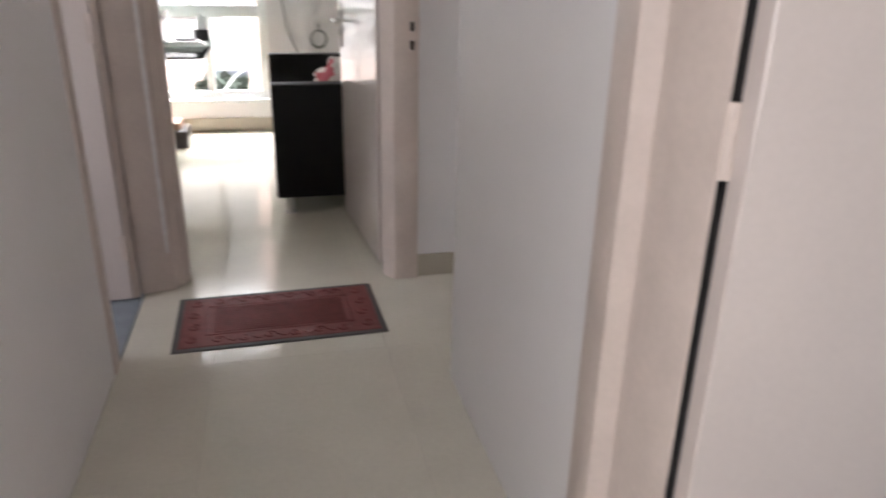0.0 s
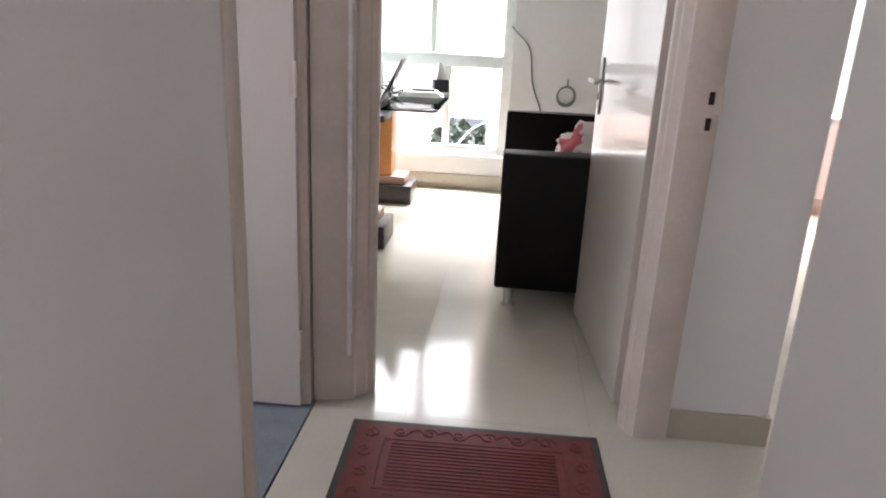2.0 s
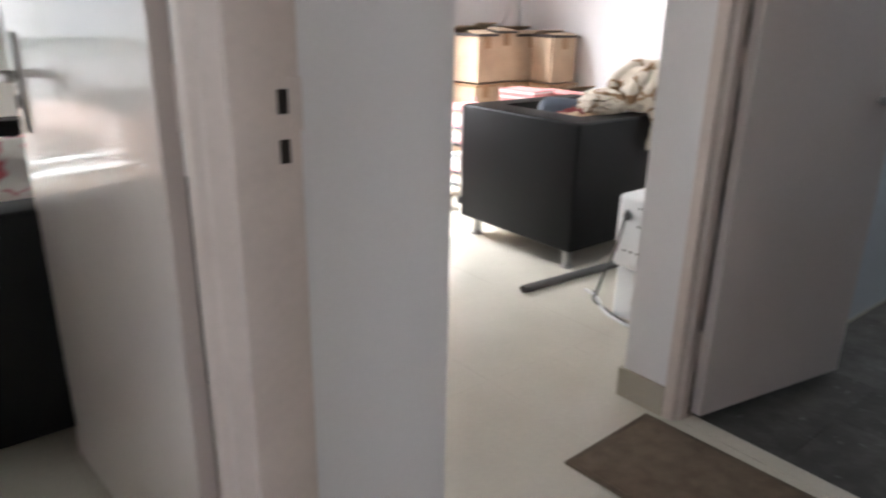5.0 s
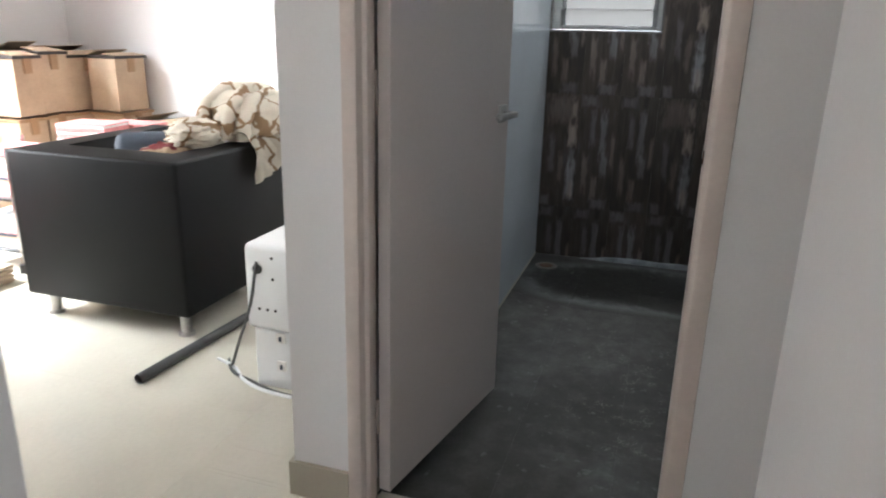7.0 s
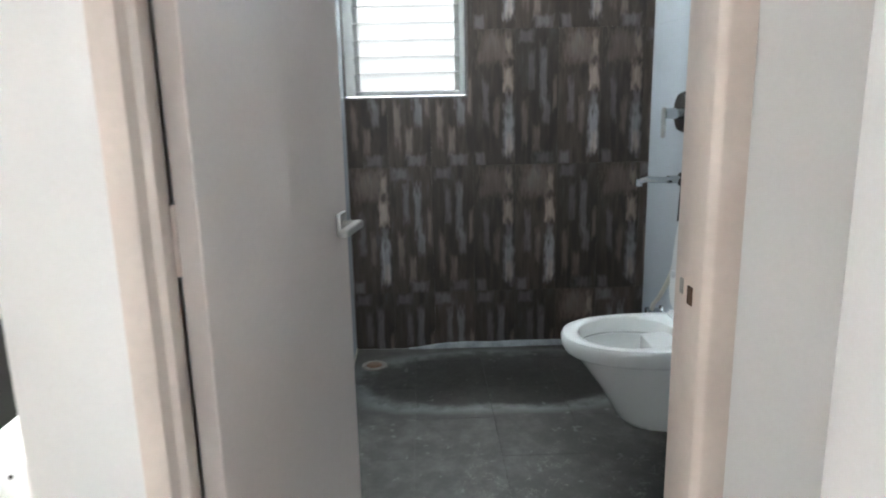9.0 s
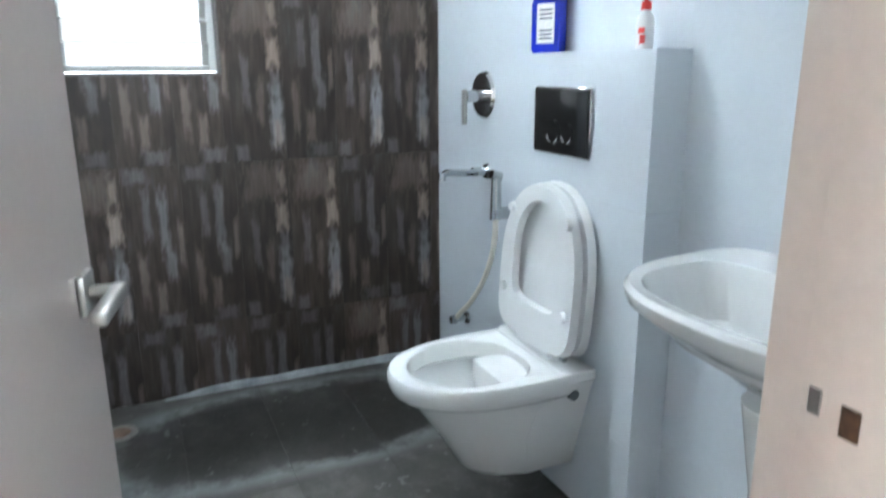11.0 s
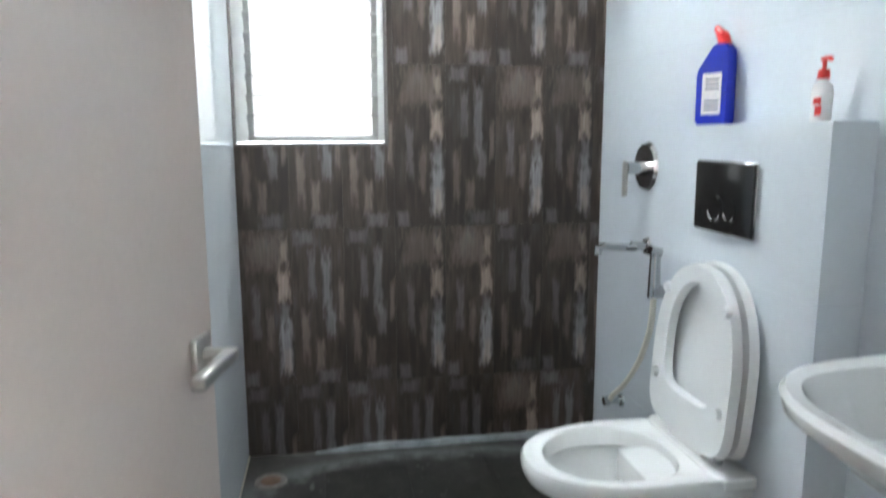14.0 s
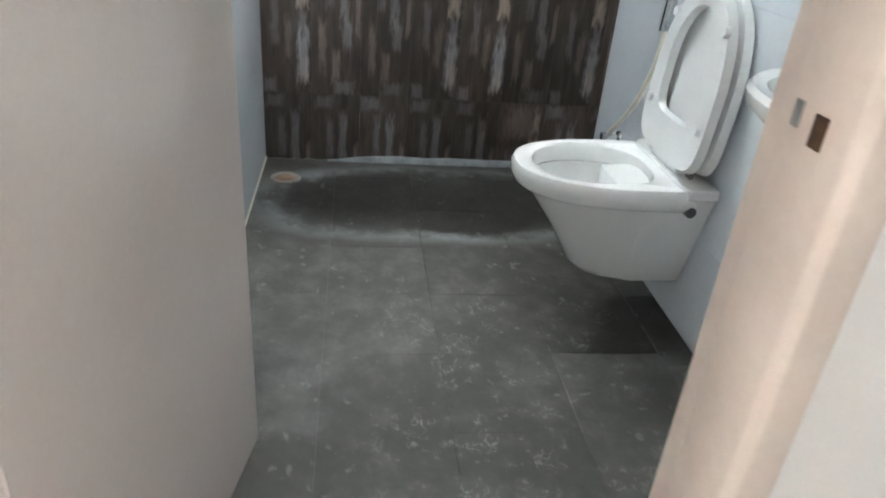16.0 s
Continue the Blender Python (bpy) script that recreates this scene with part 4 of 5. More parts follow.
loft(bm, [[(x, y + 0.02, z) for x, y, z in bplan(w, 0, d, z)] for w, d, z in ((0.11, 0.17, FB), (0.085, 0.15, 0.1), (0.08, 0.145, 0.4), (0.10, 0.18, 0.60))])
part("pedestal", bm, CERAMIC, basin, "white ceramic pedestal")
bm = bmesh.new()
cyl(bm, (-0.02, 0.055, 0.82), (-0.02, 0.055, 0.91), 0.029, 0.025)
tube(bm, [(-0.02, 0.055, 0.875), (-0.02, 0.10, 0.895), (-0.02, 0.16, 0.885), (-0.02, 0.175, 0.865)], 0.013, 10)
part("tap", bm, CHROME, basin, "chrome pillar tap")
bm = bmesh.new()
tube(bm, [(-0.02, 0.055, 0.905), (-0.02, 0.075, 0.945), (0.03, 0.11, 0.965), (0.05, 0.12, 0.96)], 0.021, 12)
part("tap_lever", bm, CHROME, basin, "chrome tap lever")

# shower fittings on the pale wall
sh = thing("shower", "chrome wall shower with a pale round head", "shower", (3.925, BY0, 2.056))
sh.scale = (1.0, 0.85, 1.0)
bm = bmesh.new()
cyl(bm, (0, 0, 0), (0, 0.012, 0), 0.032, 0.026)
part("flange", bm, CHROME, sh, "chrome wall flange")
bm = bmesh.new()
tube(bm, [(0, 0.0, 0), (0.015, 0.10, 0.012), (0.03, 0.20, 0.0), (0.045, 0.27, -0.05)], 0.010, 10)
part("arm", bm, CHROME, sh, "bent chrome arm")
bm = bmesh.new()
cyl(bm, (0.045, 0.265, -0.045), (0.06, 0.30, -0.10), 0.018, 0.045)
cyl(bm, (0.06, 0.30, -0.10), (0.066, 0.315, -0.125), 0.045, 0.040)
part("head", bm, PLASTIC, sh, "white shower head")
bm = bmesh.new()
cyl(bm, (0.066, 0.315, -0.1255), (0.0665, 0.3165, -0.128), 0.038, 0.034)
part("spray_face", bm, mat("teal_plastic", (0.12, 0.26, 0.26), 0.4), sh, "greenish spray face")

mx = thing("shower_mixer", "chrome lever mixer on a round wall plate", "mixer", (3.921, BY0, 1.134))
bm = bmesh.new()
cyl(bm, (0, 0, 0), (0, 0.012, 0), 0.084, 0.077, 32)
part("plate", bm, CHROME, mx, "round chrome plate")
bm = bmesh.new()
cyl(bm, (0, 0.01, -0.005), (0, 0.075, -0.005), 0.024, 0.021)
part("body", bm, CHROME, mx)
bm = bmesh.new()
box(bm, -0.012, 0.012, 0.072, 0.088, -0.105, 0.02)
bevelled(bm, 0.006, 2)
part("lever", bm, STEEL, mx, "flat chrome lever")

tp = thing("bib_tap", "chrome spout with a hand-spray hose", "tap", (3.893, BY0, 0.859))
bm = bmesh.new()
cyl(bm, (0, 0, 0), (0, 0.01, 0), 0.03, 0.026)
cyl(bm, (0, 0.01, 0), (0, 0.06, 0), 0.017)
tube(bm, [(-0.02, 0.05, 0), (-0.01, 0.10, 0), (0.0, 0.16, 0.003), (0.005, 0.185, -0.012)], 0.013, 8)
cyl(bm, (0.003, 0.180, -0.024), (0.003, 0.180, 0.006), 0.015, 0.013, 12)
part("spout", bm, CHROME, tp, "long thin chrome spout")
bm = bmesh.new()
cyl(bm, (-0.155, 0.045, 0.0), (-0.165, 0.05, -0.145), 0.017, 0.021)
cyl(bm, (-0.155, 0.03, 0.0), (-0.155, 0.065, 0.012), 0.019, 0.016)
cyl(bm, (-0.17, 0.0, -0.125), (-0.165, 0.06, -0.125), 0.022)
part("hand_spray", bm, CHROME, tp, "chrome hand spray in its holder")
bm = bmesh.new()
tube(bm, [(-0.166, 0.05, -0.135), (-0.16, 0.055, -0.25), (-0.10, 0.06, -0.38), (0.0, 0.065, -0.50), (0.10, 0.06, -0.575), (0.155, 0.05, -0.615)], 0.0105, 8)
part("hose", bm, HOSE, tp, "cream plastic hose")
av = thing("angle_valve", "small chrome angle valve on the tiled wall", "valve", (4.052, BY0, 0.234))
bm = bmesh.new()
cyl(bm, (0, 0, 0), (0, 0.008, 0), 0.026, 0.024)
cyl(bm, (0, 0.008, 0), (0, 0.055, 0), 0.012)
part("body", bm, CHROME, av)
bm = bmesh.new()
cyl(bm, (0, 0.055, 0), (0, 0.075, 0), 0.020, 0.018, 8)
part("knob", bm, CHROME, av, "chrome knob")

BLUECAP = mat("blue_film", (0.012, 0.075, 0.17), 0.15, 0.5)
for x in (3.261, 3.085):
    v = thing("stop_valve", "chrome stop valve with blue film on its flange", "valve", (x, BY0, 2.035), group="stop valves")
    bx("flange", (-0.028, 0.028, 0.0, 0.02, -0.032, 0.032), BLUECAP, v, "square flange in blue film", 0.008, 2)
    bm = bmesh.new()
    cyl(bm, (0, 0.02, 0), (0.008, 0.085, 0.0), 0.015, 0.013)
    cyl(bm, (0.008, 0.085, 0), (0.010, 0.105, 0), 0.021, 0.018, 8)
    part("spindle", bm, CHROME, v, "chrome spindle and cap")
ol = thing("pipe_outlet", "dark round pipe outlet in the brown tiles", "pipe outlet", (BX, 1.363, 2.068))
bm = bmesh.new()
cyl(bm, (0, 0, 0), (-0.022, 0, 0), 0.036, 0.033)
part("ring", bm, DARKMET, ol)
bm = bmesh.new()
cyl(bm, (-0.022, 0, 0), (-0.0235, 0, 0), 0.022)
part("opening", bm, STEEL, ol)

# bottles on the ledge
LZ = 1.268
bt = thing("cleaner_bottle", "blue plastic cleaner bottle with a red slanted cap", "bottle", (3.42, 1.24, LZ), 24)
bt.scale = (0.80, 0.80, 0.78)
bm = bmesh.new()
prof = [(-0.054, 0.0), (0.054, 0.0), (0.063, 0.015), (0.064, 0.172), (0.058, 0.19), (0.004, 0.262), (-0.012, 0.272), (-0.040, 0.270), (-0.055, 0.252), (-0.060, 0.215), (-0.060, 0.015)]
loft(bm, [[(x * 0.94, y, z * (0.985 if y else 1)) for x, z in prof] for y in (-0.026,)] + [[(x, y, z) for x, z in prof] for y in (-0.02, 0.02)] + [[(x * 0.94, 0.026, z) for x, z in prof]])
part("body", bm, BLUEBOTTLE, bt, "glossy blue body")
bm = bmesh.new()
cyl(bm, (-0.026, 0, 0.266), (-0.016, 0, 0.296), 0.022, 0.020)
cyl(bm, (-0.016, 0, 0.296), (0.012, 0, 0.330), 0.020, 0.009)
part("cap", bm, REDCAP, bt, "red slanted cap")
bx("label", (-0.038, 0.036, 0.0255, 0.0275, 0.035, 0.175), PAPER, bt, "pale printed label", 0.0005, 1)
for z in (0.05, 0.064, 0.078, 0.12, 0.135, 0.15):
    bx("print", (-0.03, 0.024, 0.0272, 0.0282, z, z + 0.006), BLUEGREY, bt, "unreadable print", 0, 1)
sp = thing("soap_dispenser", "white pump bottle with a red top", "soap dispenser", (3.0, 1.24, LZ))
sp.scale = (0.74, 0.74, 0.66)
bm = bmesh.new()
loft(bm, [sup(0, 0, a, a * 0.8, 24, 2.4, z) for a, z in ((0.026, 0.0), (0.030, 0.006), (0.031, 0.09), (0.027, 0.115), (0.014, 0.13), (0.013, 0.138))])
part("body", bm, PLASTIC, sp, "white bottle")
bm = bmesh.new()
cyl(bm, (0, 0, 0.136), (0, 0, 0.165), 0.017, 0.015)
cyl(bm, (0, 0, 0.165), (0, 0, 0.195), 0.006)
tube(bm, [(0.01, 0.0, 0.197), (-0.012, 0.003, 0.200), (-0.03, 0.006, 0.197), (-0.036, 0.008, 0.190)], 0.007, 8)
part("pump", bm, REDCAP, sp, "red pump top")
bx("label_mark", (-0.028, 0.002, 0.0235, 0.0262, 0.055, 0.075), REDCAP, sp, "small red mark", 0.0005, 1)
bx("label_mark", (-0.030, -0.006, 0.0225, 0.0258, 0.02, 0.05), REDCAP, sp, "small red mark", 0.0005, 1)

# rough cement fillet at the foot of the brown tiles
bm = bmesh.new()
rings = []
for i in range(61):
    y = BY0 + 0.004 + i * (2.36 - BY0) / 60
    h = 0.026 * (1 - max(0, (i - 50) / 12)) + 0.006 * noise.noise(Vector((y * 8, 0, 0)))
    d_ = 0.018 + 0.006 * noise.noise(Vector((y * 6, 4, 0)))
    rings.append([(BX, y, FB), (BX - d_, y, FB), (BX - d_ * 0.7, y, FB + h * 0.7), (BX - 0.003, y, FB + h), (BX, y, FB + h)])
loft(bm, rings)
tagged(part("cement_fillet", bm, mat("pale_cement", (0.24, 0.26, 0.27), 0.85, 0, 0.3, 14, 0.1, 90)), "pale rough cement fillet along the tiled wall", "trim", kind="structure")

# bathroom window
bw = thing("window_bathroom", "louvred bathroom window with an exhaust fan above", "window")
bw["kind"] = "structure"
X0, X1 = BX + 0.045, BX + 0.085


def wbar(y0, y1, z0, z1, name="frame_bar", x0=X0, x1=X1, m=WHITEFRAME):
    bx(name, (x0, x1, y0, y1, z0, z1), m, bw, "", 0.003)


wbar(2.055, 2.085, 1.22, 2.098)
wbar(2.575, 2.625, 1.22, 2.098)
wbar(2.085, 2.575, 1.22, 1.241, m=CLIPGREY)
wbar(2.085, 2.575, 2.073, 2.098)
wbar(2.085, 2.575, 1.771, 1.797)
wbar(2.31, 2.33, 1.797, 2.073)
for i in range(7):
    z = 1.247 + i * 0.075
    bm = bmesh.new()
    box(bm, -0.003, 0.003, 2.105, 2.555, -0.045, 0.045, pose(BX + 0.065, 0, z + 0.035, 0, -24, 0))
    lv = part("louvre", bm, FROST, bw, "frosted glass louvre", False)
    lv.visible_shadow = False
    for y in (2.085, 2.555):
        bm = bmesh.new()
        box(bm, -0.008, 0.008, y, y + 0.022, -0.042, 0.042, pose(BX + 0.060, 0, z + 0.035, 0, -24, 0))
        part("louvre_clip", bm, CLIPGREY, bw, "", False)
bm = bmesh.new()
box(bm, BX + 0.062, BX + 0.068, 2.085, 2.31, 1.797, 2.073)
pn = part("pane", bm, FROST, bw, "fixed frosted pane", False)
pn.visible_shadow = False
fan = thing("exhaust_fan", "white square exhaust fan set in the window", "exhaust fan", (BX + 0.03, 2.49, 1.947))
bm = bmesh.new()
R = 0.115
sq = [(math.copysign(min(abs(0.152 * math.cos(t) / max(abs(math.cos(t)), abs(math.sin(t)))), 0.15), math.cos(t)), 0.15 * math.sin(t) / max(abs(math.cos(t)), abs(math.sin(t)))) for t in [2 * math.pi * (k + 0.5) / 48 for k in range(48)]]
ci = [(math.cos(2 * math.pi * (k + 0.5) / 48), math.sin(2 * math.pi * (k + 0.5) / 48)) for k in range(48)]
loft(bm, [[(0.03, y, z) for y, z in sq], [(0.0, y, z) for y, z in sq], [(-0.012, y * 0.95, z * 0.95) for y, z in sq], [(-0.02, y * R * 1.12, z * R * 1.12) for y, z in ci], [(-0.016, y * R, z * R) for y, z in ci], [(0.03, y * R * 0.97, z * R * 0.97) for y, z in ci]], False, False)
part("housing", bm, PLASTIC, fan, "white square housing with a round opening")
bm = bmesh.new()
cyl(bm, (0.034, 0, 0), (0.036, 0, 0), R, R, 40)
part("shutter", bm, mat("fan_grey", (0.50, 0.50, 0.49), 0.5), fan, "grey shutter behind the blades")
bm = bmesh.new()
tube(bm, [(-0.0165, R * math.cos(a), R * math.sin(a)) for a in [i * math.pi / 12 for i in range(24)]], 0.0055, 6, True)
part("seal_ring", bm, BLACK, fan, "dark ring round the opening")
bm = bmesh.new()
cyl(bm, (-0.026, 0, 0), (-0.016, 0, 0), 0.030, 0.042)
cyl(bm, (-0.016, 0, 0), (0.02, 0, 0), 0.042, 0.045)
part("hub", bm, PLASTIC, fan, "white hub")
for k in range(5):
    bm = bmesh.new()
    box(bm, -0.002, 0.002, -0.03, 0.035, 0.03, 0.105, pose(0.012, 0, 0, k * 72) @ pose(0, 0, 0, 0, 0, 30))
    part("blade", bm, mat("blade_grey", (0.56, 0.56, 0.55), 0.4) if k == 0 else bpy.data.materials["blade_grey"], fan, "grey plastic blade")
bm = bmesh.new()
tube(bm, [(-0.02, 0.07, 0.27), (-0.022, 0.06, 0.20), (-0.022, 0.048, 0.14), (-0.03, 0.045, 0.05), (-0.035, 0.0, -0.04), (-0.03, -0.035, -0.1), (-0.02, -0.04, -0.155), (-0.02, -0.08, -0.18), (-0.02, -0.14, -0.165), (-0.02, -0.16, -0.13)], 0.0035, 6)
part("lead", bm, PLASTIC, fan, "white flex hanging in a loop")
bm = bmesh.new()
tube(bm, [(BX - 0.005, 2.555, 2.31), (BX - 0.02, 2.545, 2.25), (BX - 0.012, 2.535, 2.17), (BX - 0.005, 2.53, 2.115)], 0.004, 6)
box(bm, BX - 0.015, BX + 0.012, 2.515, 2.545, 2.098, 2.118)
tagged(part("fan_wire", bm, TUBE), "dark loose wire hanging above the fan", "wire")
dr = thing("floor_drain", "round rusty floor drain in the corner", "drain", (4.118, 2.524, FB))
bm = bmesh.new()
cyl(bm, (0, 0, -0.006), (0, 0, 0.004), 0.062, 0.058, 28)
part("ring", bm, mat("drain_ring", (0.24, 0.22, 0.2), 0.5, 0.3, 0.3, 40), dr, "worn ring")
bm = bmesh.new()
cyl(bm, (0, 0, 0.003), (0, 0, 0.006), 0.038, 0.034, 24)
part("grate", bm, RUST, dr, "rusty grate")
# ceiling light near the window, above what the walk shows; its shadows fall on the pale wall
cl = thing("ceiling_light", "round white bathroom ceiling light", "ceiling light", (3.62, 1.98, BH - 0.03))
bm = bmesh.new()
cyl(bm, (0, 0, 0), (0, 0, 0.03), 0.10, 0.10, 32)
part("body", bm, PLASTIC, cl)
bm = bmesh.new()
cyl(bm, (0, 0, -0.004), (0, 0, 0.0), 0.085, 0.09, 32)
part("diffuser", bm, emit("lamp_glow", (0.92, 0.97, 1.0), 31.0), cl, "lit diffuser")

for b in ((2.052, 2.062, 1.215, 2.105), (2.618, 2.626, 1.215, 2.105), (2.062, 2.618, 2.097, 2.107), (2.052, 2.626, 1.207, 1.217)):
    bx("reveal_edge", (BX - 0.004, BX + 0.045, *b), mat("raw_edge", (0.16, 0.15, 0.145), 0.7, 0, 0.3, 60, 0.08) if "raw_edge" not in bpy.data.materials else bpy.data.materials["raw_edge"], bw, "dark rough edge of the opening", 0.001, 1)


# ---- living room ----
def carton(at, size, turn, label, flaps=False):
    c = thing("carton", label, "carton", at, turn, "cardboard cartons")
    x, y, z = size[0] / 2, size[1] / 2, size[2]
    bm = bmesh.new()
    box(bm, -x, x, -y, y, 0, z)
    bmesh.ops.subdivide_edges(bm, edges=list(bm.edges), cuts=5, use_grid_fill=True)
    for v in bm.verts:
        n = noise.noise_vector(v.co * 5 + Vector(at) * 3)
        v.co += n * 0.008 * (0 if v.co.z < 0.01 else 1)
    part("body", bm, CARD, c, "scuffed brown cardboard")
    bm = bmesh.new()
    box(bm, -0.025, 0.025, -y - 0.009, y + 0.009, z * 0.72, z + 0.010)
    part("tape", bm, TAPE, c, "brown packing tape")
    bx("strap", (-x - 0.010, x + 0.010, -y - 0.010, y + 0.010, z - 0.012, z + 0.006), DARKWOOD if flaps else TAPE, c, "dark seam round the top", 0.002, 1)
    if flaps:
        for s in (-1, 1):
            bm = bmesh.new()
            box(bm, -x, x, 0, y * 0.8, -0.002, 0.002, pose(0, s * y, z + 0.008, 0, 0, 90 + s * 90) @ pose(0, 0, 0, 14 + 6 * s))
            part("flap", bm, CARD, c, "loose cardboard flap")
    return c


LBL = "brown cardboard carton stacked by the living room wall"
for a, sz, tn, fl_ in (((4.135, 5.655, 0), (0.40, 0.36, 0.33), 0, False), ((4.135, 5.655, 0.345), (0.40, 0.36, 0.31), 1, False), ((4.13, 5.665, 0.67), (0.38, 0.34, 0.33), -1, True),
                       ((3.73, 5.64, 0), (0.36, 0.36, 0.33), 0, False), ((3.64, 5.64, 0.345), (0.19, 0.36, 0.31), -1, False), ((3.84, 5.64, 0.345), (0.185, 0.35, 0.315), 1, False), ((3.64, 5.635, 0.675), (0.18, 0.35, 0.33), 2, True), ((3.838, 5.635, 0.68), (0.185, 0.35, 0.345), -2, True),
                       ((4.215, 5.34, 0), (0.27, 0.23, 0.33), 0, False), ((4.215, 5.34, 0.345), (0.27, 0.23, 0.31), 1, False), ((4.205, 5.34, 0.67), (0.25, 0.22, 0.33), -3, True),
                       ((4.14, 4.98, 0), (0.36, 0.36, 0.30), 1, False), ((4.15, 4.97, 0.315), (0.34, 0.34, 0.29), -4, True), ((3.36, 4.58, 0), (0.50, 0.62, 0.54), 2, False)):
    carton(a, sz, tn, LBL if not fl_ else "brown cardboard carton with loose top flaps", fl_)


def paper_stack(at, n, w, l, turn, m, label):
    s = thing("book_stack", label, "book stack", at, turn, "stacks of booklets")
    z = 0
    for i in range(n):
        h = random.uniform(0.012, 0.02)
        dx, dy = random.uniform(-0.006, 0.006), random.uniform(-0.006, 0.006)
        bm = bmesh.new()
        box(bm, -w / 2 + dx, w / 2 + dx, -l / 2 + dy, l / 2 + dy, z, z + h - 0.0045)
        part("page_block", bm, PAPER if i % 2 else PINKPAPER, s, "page edges", False)
        bm = bmesh.new()
        box(bm, -w / 2 + dx - 0.002, w / 2 + dx + 0.002, -l / 2 + dy - 0.002, l / 2 + dy + 0.002, z + h - 0.0045, z + h)
        part("cover", bm, m, s, "pink cover" if m is PINKPAPER else "", False)
        z += h
    return s


paper_stack((3.29, 4.70, 0.556), 10, 0.20, 0.26, 8, PINKPAPER, "stack of pink-covered booklets on a carton")
paper_stack((3.25, 4.42, 0.556), 8, 0.20, 0.24, -6, PINKPAPER, "stack of pink-covered booklets on a carton")
paper_stack((3.49, 4.62, 0.556), 9, 0.18, 0.26, 3, PINKPAPER, "stack of pink-covered booklets on a carton")


def cloth_material(name, ground, line, scale, width):
    m = mat(name, ground, 0.9, 0, 0.1, 12, 0.05, 300)
    nt = m.node_tree
    p = nt.nodes["Principled BSDF"]
    src = p.inputs["Base Color"].links[0].from_socket
    co = nt.nodes.new("ShaderNodeNewGeometry")
    wv = nt.nodes.new("ShaderNodeTexNoise")
    wv.inputs["Scale"].default_value = 9
    nt.links.new(co.outputs["Position"], wv.inputs["Vector"])
    mixv = nt.nodes.new("ShaderNodeMix")
    mixv.data_type = "VECTOR"
    mixv.inputs["Factor"].default_value = 0.12
    nt.links.new(co.outputs["Position"], mixv.inputs["A"])
    nt.links.new(wv.outputs["Color"], mixv.inputs["B"])
    v = nt.nodes.new("ShaderNodeTexVoronoi")
    v.feature = "DISTANCE_TO_EDGE"
    v.inputs["Scale"].default_value = scale
    nt.links.new(mixv.outputs["Result"], v.inputs["Vector"])
    mr = nt.nodes.new("ShaderNodeMapRange")
    mr.inputs["From Min"].default_value, mr.inputs["From Max"].default_value = width, width * 0.6
    nt.links.new(v.outputs["Distance"], mr.inputs["Value"])
    mix = nt.nodes.new("ShaderNodeMix")
    mix.data_type = "RGBA"
    nt.links.new(mr.outputs[0], mix.inputs["Factor"])
    nt.links.new(src, mix.inputs["A"])
    mix.inputs["B"].default_value = (*line, 1)
    nt.links.new(mix.outputs["Result"], p.inputs["Base Color"])
    return m


BLANKET = cloth_material("blanket_cloth", (0.62, 0.56, 0.46), (0.26, 0.16, 0.085), 6.0, 0.055)
REDCLOTH = cloth_material("red_cloth", (0.16, 0.02, 0.022), (0.45, 0.33, 0.22), 8.0, 0.16)
PINKCLOTH = cloth_material("pink_cloth", (0.58, 0.13, 0.16), (0.78, 0.70, 0.66), 8.0, 0.17)


def heap(name, at, size, m, label, category, folds, seed, exps=2.4, n=(56, 28), tilt=0):
    """Crumpled cloth: a soft mound whose skin is pushed into long folds."""
    bm = bmesh.new()
    rings = []
    for j in range(n[1] + 1):
        ph = -math.pi / 2 + math.pi * j / n[1]
        ring = []
        for i in range(n[0]):
            th = 2 * math.pi * i / n[0]
            c = abs(math.cos(ph)) ** (2 / exps)
            p = Vector((c * math.cos(th), c * math.sin(th), math.copysign(abs(math.sin(ph)) ** (2 / exps), math.sin(ph))))
            q = Vector((p.x * 1.3, p.y * 1.3 + seed, p.z * 2.6))
            f = noise.noise(q * folds) * 0.20 + abs(noise.noise(q * folds * 2.3 + Vector((0, 0, seed)))) * 0.16
            p = p * (0.86 + f)
            p = Vector((p.x * size[0], p.y * size[1], p.z * size[2]))
            ring.append(pose(*at, tilt) @ p)
        rings.append(ring)
    loft(bm, rings, True, True)
    bmesh.ops.remove_doubles(bm, verts=bm.verts, dist=1e-4)
    ob = part(name, bm, m)
    smooth_by_angle(ob, 75)
    return tagged(ob, label, category)


